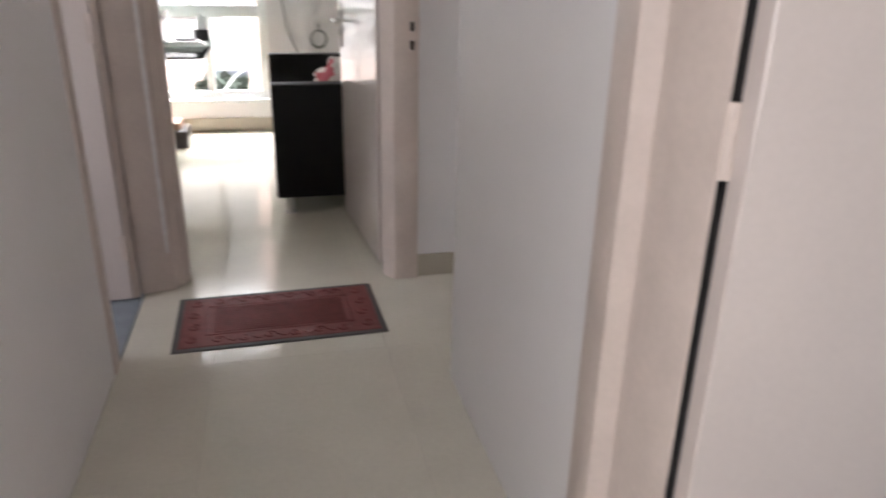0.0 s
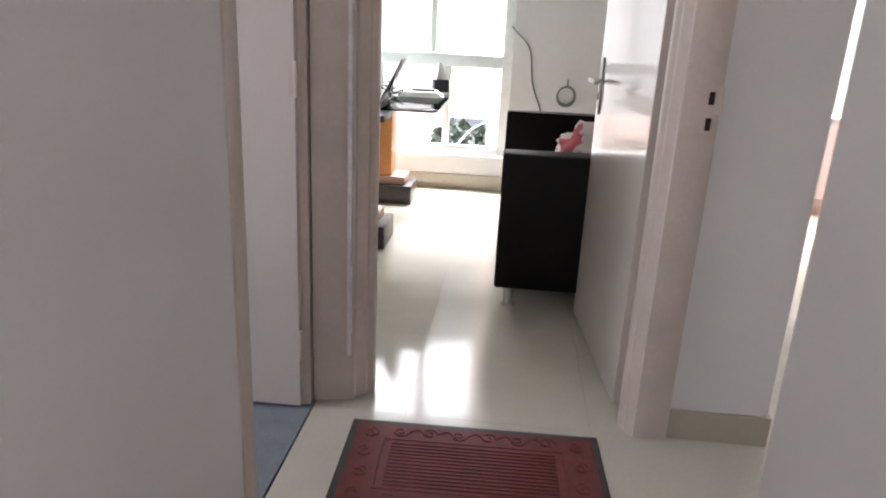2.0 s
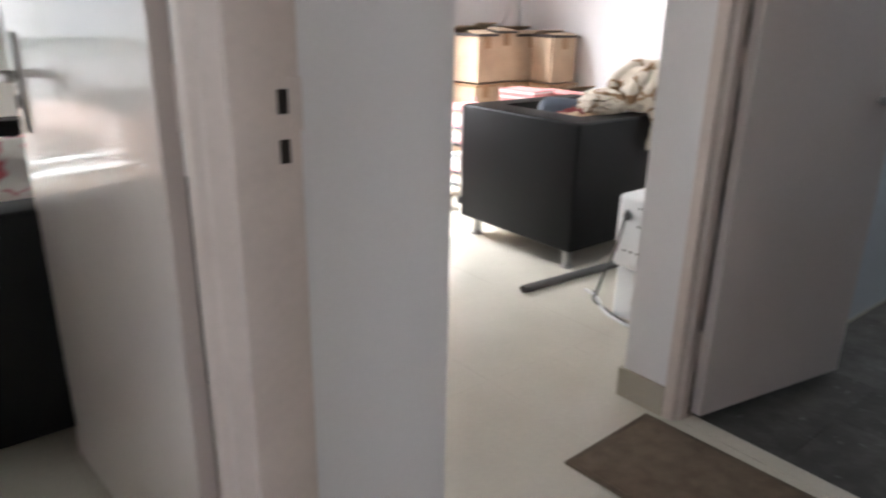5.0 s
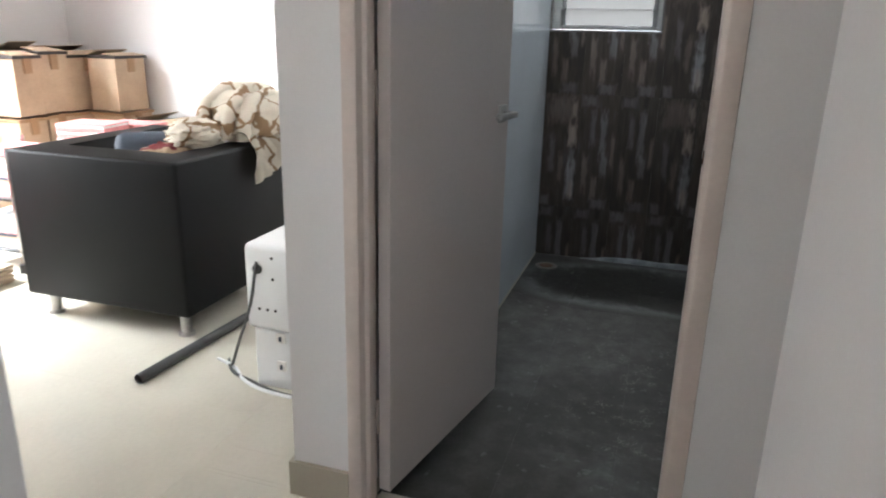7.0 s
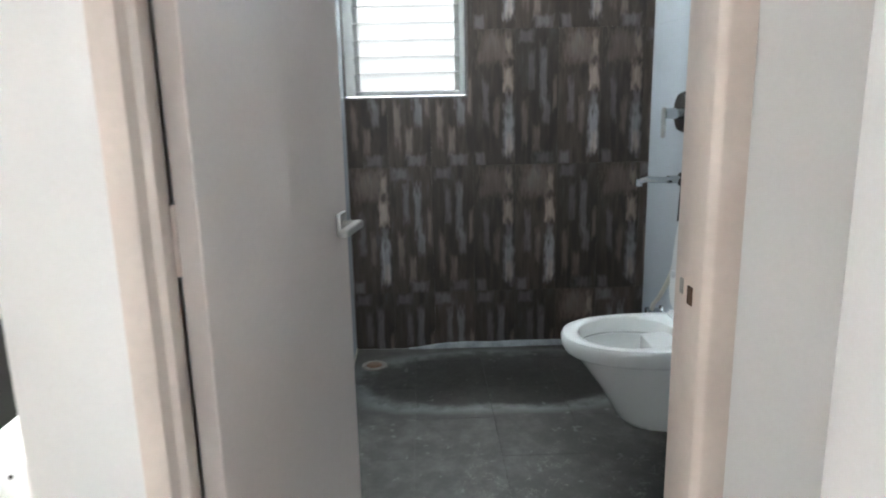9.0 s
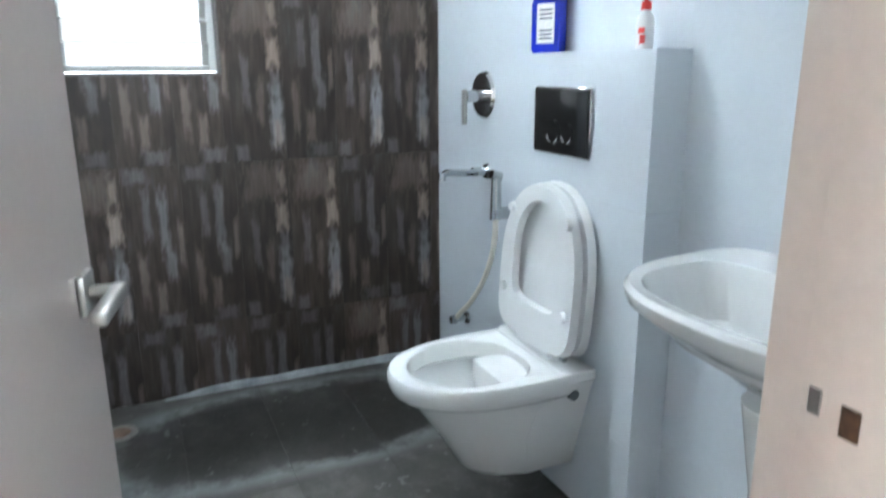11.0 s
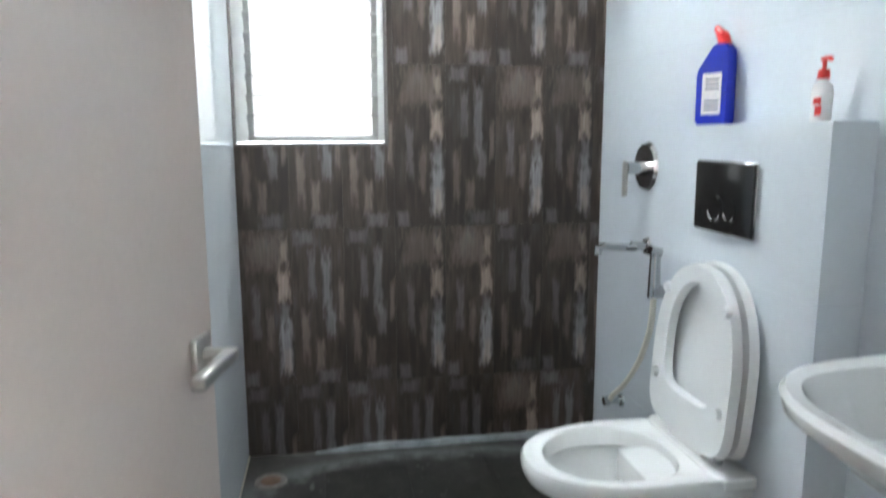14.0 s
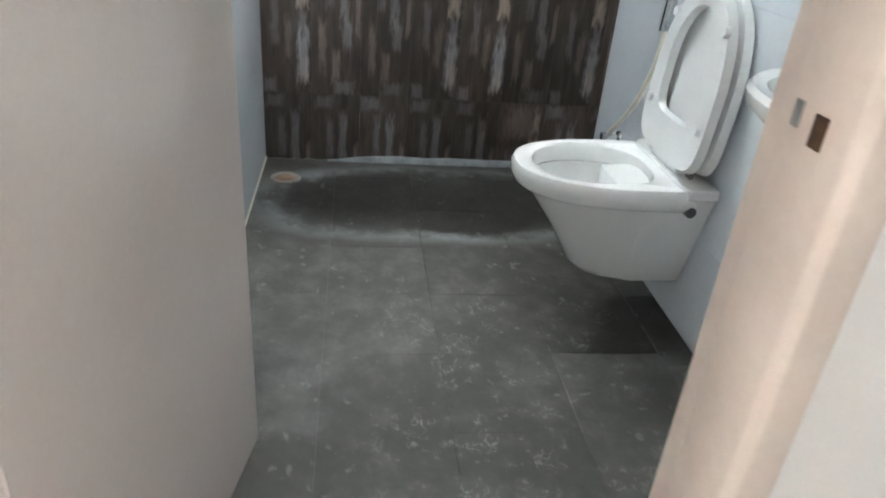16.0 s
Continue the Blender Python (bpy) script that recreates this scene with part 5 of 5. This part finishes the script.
def drape(name, x0, x1, y_top, z_top, y_out, drop, m, label):
    """A fold of cloth laid over an armrest and hanging down its outer side."""
    bm = bmesh.new()
    nu, nv = 46, 30
    vs = []
    path = [(y_top + 0.16, z_top + 0.015), (y_top + 0.02, z_top + 0.02), (y_out + 0.01, z_top + 0.012), (y_out - 0.018, z_top - 0.03), (y_out - 0.022, z_top - drop * 0.5), (y_out - 0.02, z_top - drop)]
    for i in range(nu):
        u = i / (nu - 1)
        row = []
        for j in range(nv):
            v = j / (nv - 1) * (len(path) - 1)
            k = min(int(v), len(path) - 2)
            t = v - k
            y = path[k][0] * (1 - t) + path[k + 1][0] * t
            z = path[k][1] * (1 - t) + path[k + 1][1] * t
            hang = max(0, v - 2.5) / 2.5
            x = x0 + (x1 - x0) * u + 0.03 * hang * noise.noise(Vector((u * 5, v, 3)))
            w = abs(noise.noise(Vector((u * 7 + v * 0.25, v * 0.45, 9)))) * 0.05
            z2 = z + (w if hang == 0 else 0) - hang * 0.10 * (0.5 - u) * (1 if hang else 0)
            row.append(bm.verts.new((x, y - (w if hang > 0 else 0), z2)))
        vs.append(row)
    for a, b in zip(vs, vs[1:]):
        for j in range(nv - 1):
            bm.faces.new((a[j], a[j + 1], b[j + 1], b[j]))
    bmesh.ops.solidify(bm, geom=list(bm.faces), thickness=0.012)
    ob = part(name, bm, m)
    smooth_by_angle(ob, 75)
    return ob


bl = thing("blanket", "cream blanket with brown branch pattern on the armchair", "blanket", (0, 0, 0))
a = heap("fold", (3.29, 3.80, 0.80), (0.25, 0.19, 0.125), BLANKET, "", "", 0.8, 4.2, 2.8)


def rolled(pts, r, seed):
    """Thick soft roll of cloth along an arc, with a few lengthwise creases."""
    bm = bmesh.new()
    tube(bm, pts, r, 20)
    for v in bm.verts:
        v.co += noise.noise_vector(v.co * 9 + Vector((seed, 0, 0))) * r * 0.45
    ob = part("rolled_fold", bm, BLANKET)
    smooth_by_angle(ob, 75)
    return ob


def arc(cx, cy, cz, rx, rz, a0, a1, dy, n=14):
    return [(cx + rx * math.cos(radians(a0 + (a1 - a0) * i / n)), cy + dy * i / n, cz + rz * math.sin(radians(a0 + (a1 - a0) * i / n))) for i in range(n + 1)]


rolls = [rolled(arc(3.31, 3.70, 0.755, 0.225, 0.145, 190, 50, 0.03), 0.030, 1.0), rolled(arc(3.31, 3.76, 0.765, 0.255, 0.155, 190, 40, 0.02), 0.032, 5.0),
         rolled(arc(3.30, 3.88, 0.765, 0.25, 0.155, 190, 30, 0.0), 0.036, 9.0)]
b = heap("fold", (2.97, 3.86, 0.755), (0.13, 0.12, 0.07), BLANKET, "", "", 2.2, 9.1)
c = drape("hanging_fold", 3.04, 3.50, 3.70, 0.715, 3.652, 0.12, BLANKET, "")
for o in (a, b, c, *rolls):
    o.parent = bl
heap("red_cloth", (2.86, 3.92, 0.645), (0.15, 0.15, 0.085), REDCLOTH, "dark red patterned cloth crumpled in the armchair", "cloth", 1.9, 2.2)
cu = thing("cushion", "blue-grey square cushion standing in the armchair", "cushion", (2.93, 3.99, 0.43), -62)
bm = bmesh.new()
box(bm, -0.20, 0.20, -0.07, 0.07, 0.0, 0.33, pose(0, 0, 0, -8))
bevelled(bm, 0.05, 4)
part("pad", bm, BLUEGREY, cu)
heap("pink_blanket", (0.545, 4.18, 0.60), (0.25, 0.24, 0.185), PINKCLOTH, "pink and white patterned blanket bundled on the sofa", "blanket", 1.5, 6.4)

ub = thing("power_unit", "white plastic two-tier power unit with a cable", "power unit", (2.358, 2.835, 0))
ub.scale = (1.0, 1.0, 1.035)
bx("lower_case", (0.012, 0.30, 0.0, 0.40, 0.0, 0.212), PLASTIC, ub, "white lower case", 0.012, 3)
bx("upper_case", (0.0, 0.31, 0.0, 0.418, 0.212, 0.50), PLASTIC, ub, "white upper case", 0.02, 4)
for y, z in ((0.31, 0.39), (0.31, 0.46), (0.365, 0.285), (0.335, 0.285), (0.305, 0.285)):
    bm = bmesh.new()
    cyl(bm, (-0.0015, y, z), (0.004, y, z), 0.005, seg=10)
    part("screw", bm, DARKHOLE, ub)
for z in (0.17, 0.07):
    bx("switch", (0.006, 0.014, 0.28, 0.315, z, z + 0.035), PAPER, ub, "small white switch", 0.002, 1)
    bx("switch_mark", (0.004, 0.008, 0.292, 0.303, z + 0.006, z + 0.024), BLUEGREY, ub, "", 0.001, 1)
bm = bmesh.new()
cyl(bm, (-0.006, 0.365, 0.42), (0.004, 0.365, 0.42), 0.016, 0.018, 14)
tube(bm, [(-0.004, 0.365, 0.445), (-0.02, 0.365, 0.40), (-0.025, 0.385, 0.30), (0.02, 0.47, 0.14), (0.10, 0.56, 0.008), (0.14, 0.60, 0.006), (0.06, 0.53, 0.006), (0.02, 0.43, 0.006), (-0.015, 0.33, 0.006), (-0.03, 0.22, 0.006)], 0.0055, 8)
part("cable", bm, TUBE, ub, "dark mains cable curling on the floor")
bm = bmesh.new()
tube(bm, [(0.13, 0.64, 0.006), (0.09, 0.54, 0.006), (0.02, 0.46, 0.006), (-0.022, 0.36, 0.006), (-0.035, 0.24, 0.006)], 0.006, 8)
part("white_cable", bm, PLASTIC, ub, "white cable on the floor")

bm = bmesh.new()
cyl(bm, (2.235, 3.617, 0.019), (3.35, 3.55, 0.019), 0.019, seg=18, caps=False)
cyl(bm, (2.235, 3.617, 0.019), (3.35, 3.55, 0.019), 0.0155, seg=18, caps=False)
tagged(part("pipe", bm, TUBE), "dark grey plastic pipe lying on the floor", "pipe")

rk = thing("magazine_rack", "chrome rack loaded with papers and magazines", "rack", (2.98, 4.93, 0))
for x in (0.0, 0.36):
    for y in (0.0, 0.30):
        bm = bmesh.new()
        cyl(bm, (x, y, 0.03), (x, y, 0.62), 0.012)
        part("upright", bm, CHROME, rk, "chrome upright")
        bm = bmesh.new()
        cyl(bm, (x, y, 0.0), (x, y, 0.045), 0.026, 0.022)
        part("foot", bm, BLACK, rk, "black rubber foot")
for z in (0.10, 0.36):
    bx("shelf", (-0.01, 0.37, -0.01, 0.31, z, z + 0.014), BLACK, rk, "dark shelf", 0.003, 1)
COL = [PAPER, PINKPAPER, PAPER, BLUEGREY, PAPER, CARD, PAPER]
for base, cnt in ((0.114, 9), (0.374, 15)):
    z = base
    for i in range(cnt):
        h = random.uniform(0.010, 0.022)
        o = bmesh.new()
        box(o, 0.02, 0.33, 0.015, 0.285, 0, h, pose(random.uniform(-0.012, 0.012), random.uniform(-0.012, 0.012), z, 0, 0, random.uniform(-4, 4)))
        part("magazine", o, COL[(i * 5 + cnt) % 7], rk, "", False)
        z += h + 0.0008
bm = bmesh.new()
for i in range(4):
    box(bm, 2.46, 2.86, 4.86, 5.10, 0.004 + i * 0.022, 0.022 + i * 0.022, pose(0.003 * i, 0.002 * i, 0))
bevelled(bm, 0.006, 2)
tagged(part("folded_rug", bm, mat("folded_rug", (0.50, 0.40, 0.31), 0.9, 0, 0.2, 12, 0.1, 300)), "folded beige rug on the living room floor", "rug")
crate = thing("crate", "red plastic crate on the living room floor", "crate", (2.40, 5.22, 0))
for z in (0.0, 0.09, 0.18, 0.27):
    bx("band", (-0.13, 0.13, -0.16, 0.16, z, z + 0.055), REDCAP, crate, "", 0.006, 2)
bx("liner", (-0.12, 0.12, -0.15, 0.15, 0.005, 0.30), mat("red_dark", (0.42, 0.03, 0.03), 0.45), crate, "", 0.004, 1)

lw = thing("window_living", "white-framed living room window in the outer wall", "window")
lw["kind"] = "structure"
for y0, y1, z0, z1 in ((3.0, 3.05, 0.95, 2.2), (4.13, 4.18, 0.95, 2.2), (3.05, 4.13, 0.95, 1.0), (3.05, 4.13, 2.15, 2.2), (3.57, 3.61, 1.0, 2.15)):
    bx("frame_bar", (XE + 0.05, XE + 0.11, y0, y1, z0, z1), WHITEFRAME, lw, "", 0.004)
bm = bmesh.new()
box(bm, XE + 0.078, XE + 0.082, 3.05, 4.13, 1.0, 2.15)
o = part("pane", bm, PANE, lw, "clear glass", False)
o.visible_shadow = False

# papers and gadgets on the desk
ps = thing("paper_pile", "pile of papers and a folder on the glass desk", "papers", (-0.53, 5.27, 0.751), 8)
for i in range(4):
    bx("sheet_pad", (-0.16 + 0.01 * i, 0.15 - 0.012 * i, -0.12, 0.12 - 0.008 * i, i * 0.009, i * 0.009 + 0.008), PAPER, ps, "", 0.001, 1)
bx("dark_folder", (-0.06, 0.09, -0.07, 0.06, 0.0365, 0.048), BLACK, ps, "small dark folder", 0.003, 1)
bm = bmesh.new()
for k in range(4):
    tube(bm, [(-0.70 + 0.03 * math.sin(k * 2) + 0.05 * math.cos(a), 5.12 + 0.05 * math.sin(a), 0.765 + 0.022 * k + 0.012 * math.sin(a * 2 + k)) for a in [i * math.pi / 4 for i in range(8)]], 0.005, 6, True)
tagged(part("coiled_charger", bm, BLACK), "tangle of black charger cable on the desk", "cable")
ph = thing("phone_stand", "white and black gadget stand on the desk", "stand", (-0.42, 5.45, 0.751), 20)
bx("body", (-0.05, 0.05, -0.045, 0.045, 0.0, 0.10), BLACK, ph, "black body", 0.008, 2)
bm = bmesh.new()
loft(bm, [[(-0.055, -0.05, 0), (0.055, -0.05, 0), (0.055, -0.044, 0), (-0.055, -0.044, 0)], [(-0.01, 0.01, 0.21), (0.012, 0.01, 0.21), (0.012, 0.016, 0.21), (-0.01, 0.016, 0.21)]])
part("front_panel", bm, PLASTIC, ph, "white wedge panel")


# ---- outside ----
structure("ground", [(-400, 400, -400, 400, -3.3, -3.2)], GROUND, "pale dusty ground far below the windows", "ground")


def house(name, label, x0, x1, y0, y1, z1, m, openings, side):
    h = thing(name, label, "house")
    bm = bmesh.new()
    box(bm, x0, x1, y0, y1, -3.2, z1)
    part("wall", bm, m, h, "", False)
    bx("roof", (x0 - 0.3, x1 + 0.3, y0 - 0.3, y1 + 0.3, z1, z1 + 0.25), m, h, "flat roof slab", 0.02, 1)
    for a0, a1, b0, b1 in openings:
        w = new("window")
        w.parent = h
        if side == "y":
            bx("frame", (a0 - 0.06, a1 + 0.06, y0 - 0.06, y0 + 0.02, b0 - 0.06, b1 + 0.06), WHITEFRAME, w, "", 0.01, 1)
            bx("pane", (a0, a1, y0 - 0.075, y0 - 0.05, b0, b1), FARGLASS, w, "", 0.005, 1)
            bx("mullion", ((a0 + a1) / 2 - 0.03, (a0 + a1) / 2 + 0.03, y0 - 0.09, y0 - 0.06, b0, b1), WHITEFRAME, w, "", 0.005, 1)
        else:
            bx("frame", (x0 - 0.06, x0 + 0.02, a0 - 0.06, a1 + 0.06, b0 - 0.06, b1 + 0.06), WHITEFRAME, w, "", 0.01, 1)
            bx("pane", (x0 - 0.075, x0 - 0.05, a0, a1, b0, b1), FARGLASS, w, "", 0.005, 1)
            bx("grille_bar", (x0 - 0.09, x0 - 0.06, a0, a1, (b0 + b1) / 2 - 0.03, (b0 + b1) / 2 + 0.03), WHITEFRAME, w, "", 0.005, 1)
    return h


house("neighbour_house", "white rendered house across from the office window", -9, 7, 14, 20, 10.5, FACADE, [(-2.05, -0.78, 0.56, 1.27), (-5.2, -3.8, 0.4, 1.4), (2.2, 3.4, 0.4, 1.4)], "y")
house("near_house", "white rendered house beside the bathroom window", 8.5, 14, -2, 9, 6.0, FACADE, [(1.9, 2.6, 0.9, 1.9), (4.6, 5.6, 0.9, 1.9)], "x")
low = thing("low_wall", "low pink rendered yard wall with a pipe", "garden wall")
bm = bmesh.new()
box(bm, -9, 7, 11.7, 11.9, -3.2, -0.12)
part("wall", bm, FACADE2, low, "", False)
bm = bmesh.new()
tube(bm, [(-0.9, 11.66, -2.1), (-0.4, 11.66, -1.55), (0.2, 11.66, -1.25), (0.9, 11.66, -0.7)], 0.05, 8)
part("pipe", bm, PLASTIC, low, "white pipe")
bx("dark_panel", (-0.92, 1.6, 11.66, 11.7, -3.2, -0.2), DARKYARD, low, "dark grey stretch of the wall", 0.01, 1)


pl = thing("pillar", "tall pink rendered pillar outside the office window", "pillar")
bx("shaft", (-0.165, -0.02, 8.0, 8.2, -3.2, 5.0), FACADE2, pl, "", 0.01, 2)
bx("base", (-0.24, 0.06, 7.93, 8.27, -3.2, -2.9), FACADE2, pl, "square pillar base", 0.015, 2)
bm = bmesh.new()
tube(bm, [(-0.005, YE + 0.125, 0.60), (-0.05, YE + 0.135, 0.54), (-0.22, YE + 0.14, 0.44), (-0.33, YE + 0.145, 0.315), (-0.47, YE + 0.15, 0.247)], 0.007, 6)
tagged(part("outdoor_cable", bm, PLASTIC), "white cable slung across the lower window pane", "cable")


def shrub(at, r, n):
    s = thing("shrub", "dark leafy shrub in the yard", "shrub", at, 0, "shrubs in the yard")
    bm = bmesh.new()
    for i in range(n):
        v = Vector((random.gauss(0, 1), random.gauss(0, 0.6), random.gauss(0, 0.7)))
        v = v.normalized() * r * random.uniform(0.3, 1.0) ** 0.6
        m = Matrix.Translation(v + Vector((0, 0, r))) @ Euler((random.uniform(0, 6), random.uniform(0, 6), random.uniform(0, 6))).to_matrix().to_4x4()
        l = random.uniform(0.06, 0.12)
        q = [m @ Vector(p) for p in ((-l, 0, 0), (0, -l * 0.5, 0.02), (l, 0, 0), (0, l * 0.5, 0.02))]
        bm.faces.new([bm.verts.new(p) for p in q])
    part("crown", bm, FOLIAGE, s, "", False)
    bm = bmesh.new()
    cyl(bm, (0, 0, -3.2 - at[2]), (0, 0, r), 0.05, 0.03, 8)
    part("trunk", bm, DARKWOOD, s)


for x, y, z, r in ((-0.72, 11.0, -0.86, 0.36), (-0.22, 11.05, -0.95, 0.38), (0.35, 11.1, -1.0, 0.42), (-2.4, 11.0, -1.1, 0.4)):
    shrub((x, y, z), r, 420)


# ---- tiles, piece by piece ----
def slab_mesh(name, sx, sy, th, material, bev=0.0003):
    """Tile with its top face at z = 0, centred in x and y."""
    bm = bmesh.new()
    a, b = sx / 2, sy / 2
    loft(bm, [[(x * a, y * b, -th) for x, y in ((-1, -1), (1, -1), (1, 1), (-1, 1))], [(x * a, y * b, -bev) for x, y in ((-1, -1), (1, -1), (1, 1), (-1, 1))],
              [(x * (a - bev), y * (b - bev), 0) for x, y in ((-1, -1), (1, -1), (1, 1), (-1, 1))]], False, True)
    return mesh_of(name, bm, material)


def tiled(parent, name, rects, place, th, material, gap=0.0015):
    cache = {}
    for u0, u1, v0, v1 in rects:
        sx, sy = round(u1 - u0 - gap, 4), round(v1 - v0 - gap, 4)
        if sx < 0.004 or sy < 0.004:
            continue
        if (sx, sy) not in cache:
            cache[sx, sy] = slab_mesh(name, sx, sy, th, material)
        ob = new(name, cache[sx, sy])
        ob.matrix_basis = place((u0 + u1) / 2, (v0 + v1) / 2)
        ob.parent = parent


def cut(rects, holes):
    """Takes rectangular holes out of rectangles."""
    for h in holes:
        nxt = []
        for u0, u1, v0, v1 in rects:
            a0, a1, b0, b1 = max(u0, h[0]), min(u1, h[1]), max(v0, h[2]), min(v1, h[3])
            if a0 >= a1 - 1e-6 or b0 >= b1 - 1e-6:
                nxt.append((u0, u1, v0, v1))
                continue
            nxt += [r for r in ((u0, a0, v0, v1), (a1, u1, v0, v1), (a0, a1, v0, b0), (a0, a1, b1, v1)) if r[1] - r[0] > 1e-4 and r[3] - r[2] > 1e-4]
        rects = nxt
    return rects


def grid(u0, u1, v0, v1, su, sv, ou, ov, stagger=0.0):
    out, j = [], 0
    v = ov
    while v > v0:
        v -= sv
        j -= 1
    while v < v1 - 1e-6:
        u = ou + (stagger if j % 2 else 0.0)
        while u > u0:
            u -= su
        while u < u1 - 1e-6:
            r = (max(u, u0), min(u + su, u1), max(v, v0), min(v + sv, v1))
            if r[1] - r[0] > 0.004 and r[3] - r[2] > 0.004:
                out.append(r)
            u += su
        v += sv
        j += 1
    return out


def root(name, label):
    ob = new(name)
    return tagged(ob, label, "floor" if "floor" in name else "wall", kind="structure")


flat = lambda z: (lambda u, v: pose(u, v, z))
fl = root("floor", "polished cream vitrified floor tiles")
walls_cut = [(-2.3, XL, -2.4, 2.62), (XR, 2.05, -2.4, YC), (1.905, 2.02, YC, 2.655), (1.89, 2.02, 2.655, 2.815), (2.0, XE, -2.4, 2.815)]
tiled(fl, "tile", cut(grid(-2.2, XE, -2.2, YE, 0.6, 0.6, -0.20, 2.54), walls_cut), flat(0.0), 0.01, FLOOR, 0.0004)
fs = root("floor_side_room", "polished cream tiles of the side room")
tiled(fs, "tile", grid(XR, 1.89, -1.8, 1.62, 0.6, 0.6, -0.2, 2.6), flat(0.0), 0.01, FLOOR, 0.0004)
fb = root("floor_bathroom", "dark slate-grey bathroom floor tiles")
tiled(fb, "tile", cut(grid(1.965, BX, BY0, BY1, 0.6, 0.31, 3.55, 2.015, 0.3), [(2.898, 3.50, BY0, 1.287)]), flat(FB), 0.006, SLATE, 0.0008)
wb = root("wall_tiles_brown", "brown wood-look tiles round the window")
east = lambda u, v: Matrix(((0, 0, -1, BX), (-1, 0, 0, u), (0, 1, 0, v), (0, 0, 0, 1)))
planks = grid(BY0, BY1, FB, 2.13, 0.2, 0.62, 1.63, 0.27)
bold = {(1.51, 1.83), (1.51, 1.43), (0.89, 1.83), (0.89, 1.43), (0.89, 1.23), (0.27, 1.83), (0.27, 1.63), (0.27, 1.23), (0.27, 2.43), (FB, 1.43)}
hole = [(2.06, 2.64, 1.215, 2.14)]
tiled(wb, "tile", cut([r for r in planks if (round(r[2], 2), round(r[0], 2)) in bold], hole), east, 0.01, BROWN, 0.0002)
tiled(wb, "tile", cut([r for r in planks if (round(r[2], 2), round(r[0], 2)) not in bold], hole), east, 0.01, BROWN_PLAIN, 0.0002)
wp = root("wall_tiles_pale", "glossy pale blue-grey wall tiles")
north = lambda yy: (lambda u, v: Matrix(((-1, 0, 0, u), (0, 0, 1, yy), (0, 1, 0, v), (0, 0, 0, 1))))
south = lambda yy: (lambda u, v: Matrix(((1, 0, 0, u), (0, 0, -1, yy), (0, 1, 0, v), (0, 0, 0, 1))))
tiled(wp, "tile", cut(grid(2.03, BX, FB, 2.13, 1.2, 0.62, 3.09, 0.27), [(2.898, 3.50, FB, 1.260)]), north(BY0), 0.008, BLUETILE, 0.0003)
tiled(wp, "tile", grid(2.898, 3.50, FB, 1.268, 1.2, 0.62, 2.898, 0.27), north(1.295), 0.008, BLUETILE, 0.0003)
tiled(wp, "tile", [(2.898, 3.50, 1.19, 1.295)], flat(1.268), 0.006, BLUETILE, 0.0003)
tiled(wp, "tile", grid(1.19, 1.295, FB, 1.268, 1.2, 0.62, 1.19, 0.27), lambda u, v: Matrix(((0, 0, -1, 2.89), (-1, 0, 0, u), (0, 1, 0, v), (0, 0, 0, 1))), 0.008, BLUETILE, 0.0003)
tiled(wp, "tile", grid(1.19, 1.295, FB, 1.268, 1.2, 0.62, 1.19, 0.27), lambda u, v: Matrix(((0, 0, 1, 3.508), (1, 0, 0, u), (0, 1, 0, v), (0, 0, 0, 1))), 0.008, BLUETILE, 0.0003)
tiled(wp, "tile", grid(2.03, BX, FB, 2.13, 1.2, 0.62, 3.09, 0.27), south(BY1), 0.008, BLUETILE, 0.0003)
tiled(wp, "tile", grid(BY0, 1.857, FB, 2.13, 1.2, 0.62, 1.19, 0.27), lambda u, v: Matrix(((0, 0, 1, 2.03), (1, 0, 0, u), (0, 1, 0, v), (0, 0, 0, 1))), 0.008, BLUETILE, 0.0003)
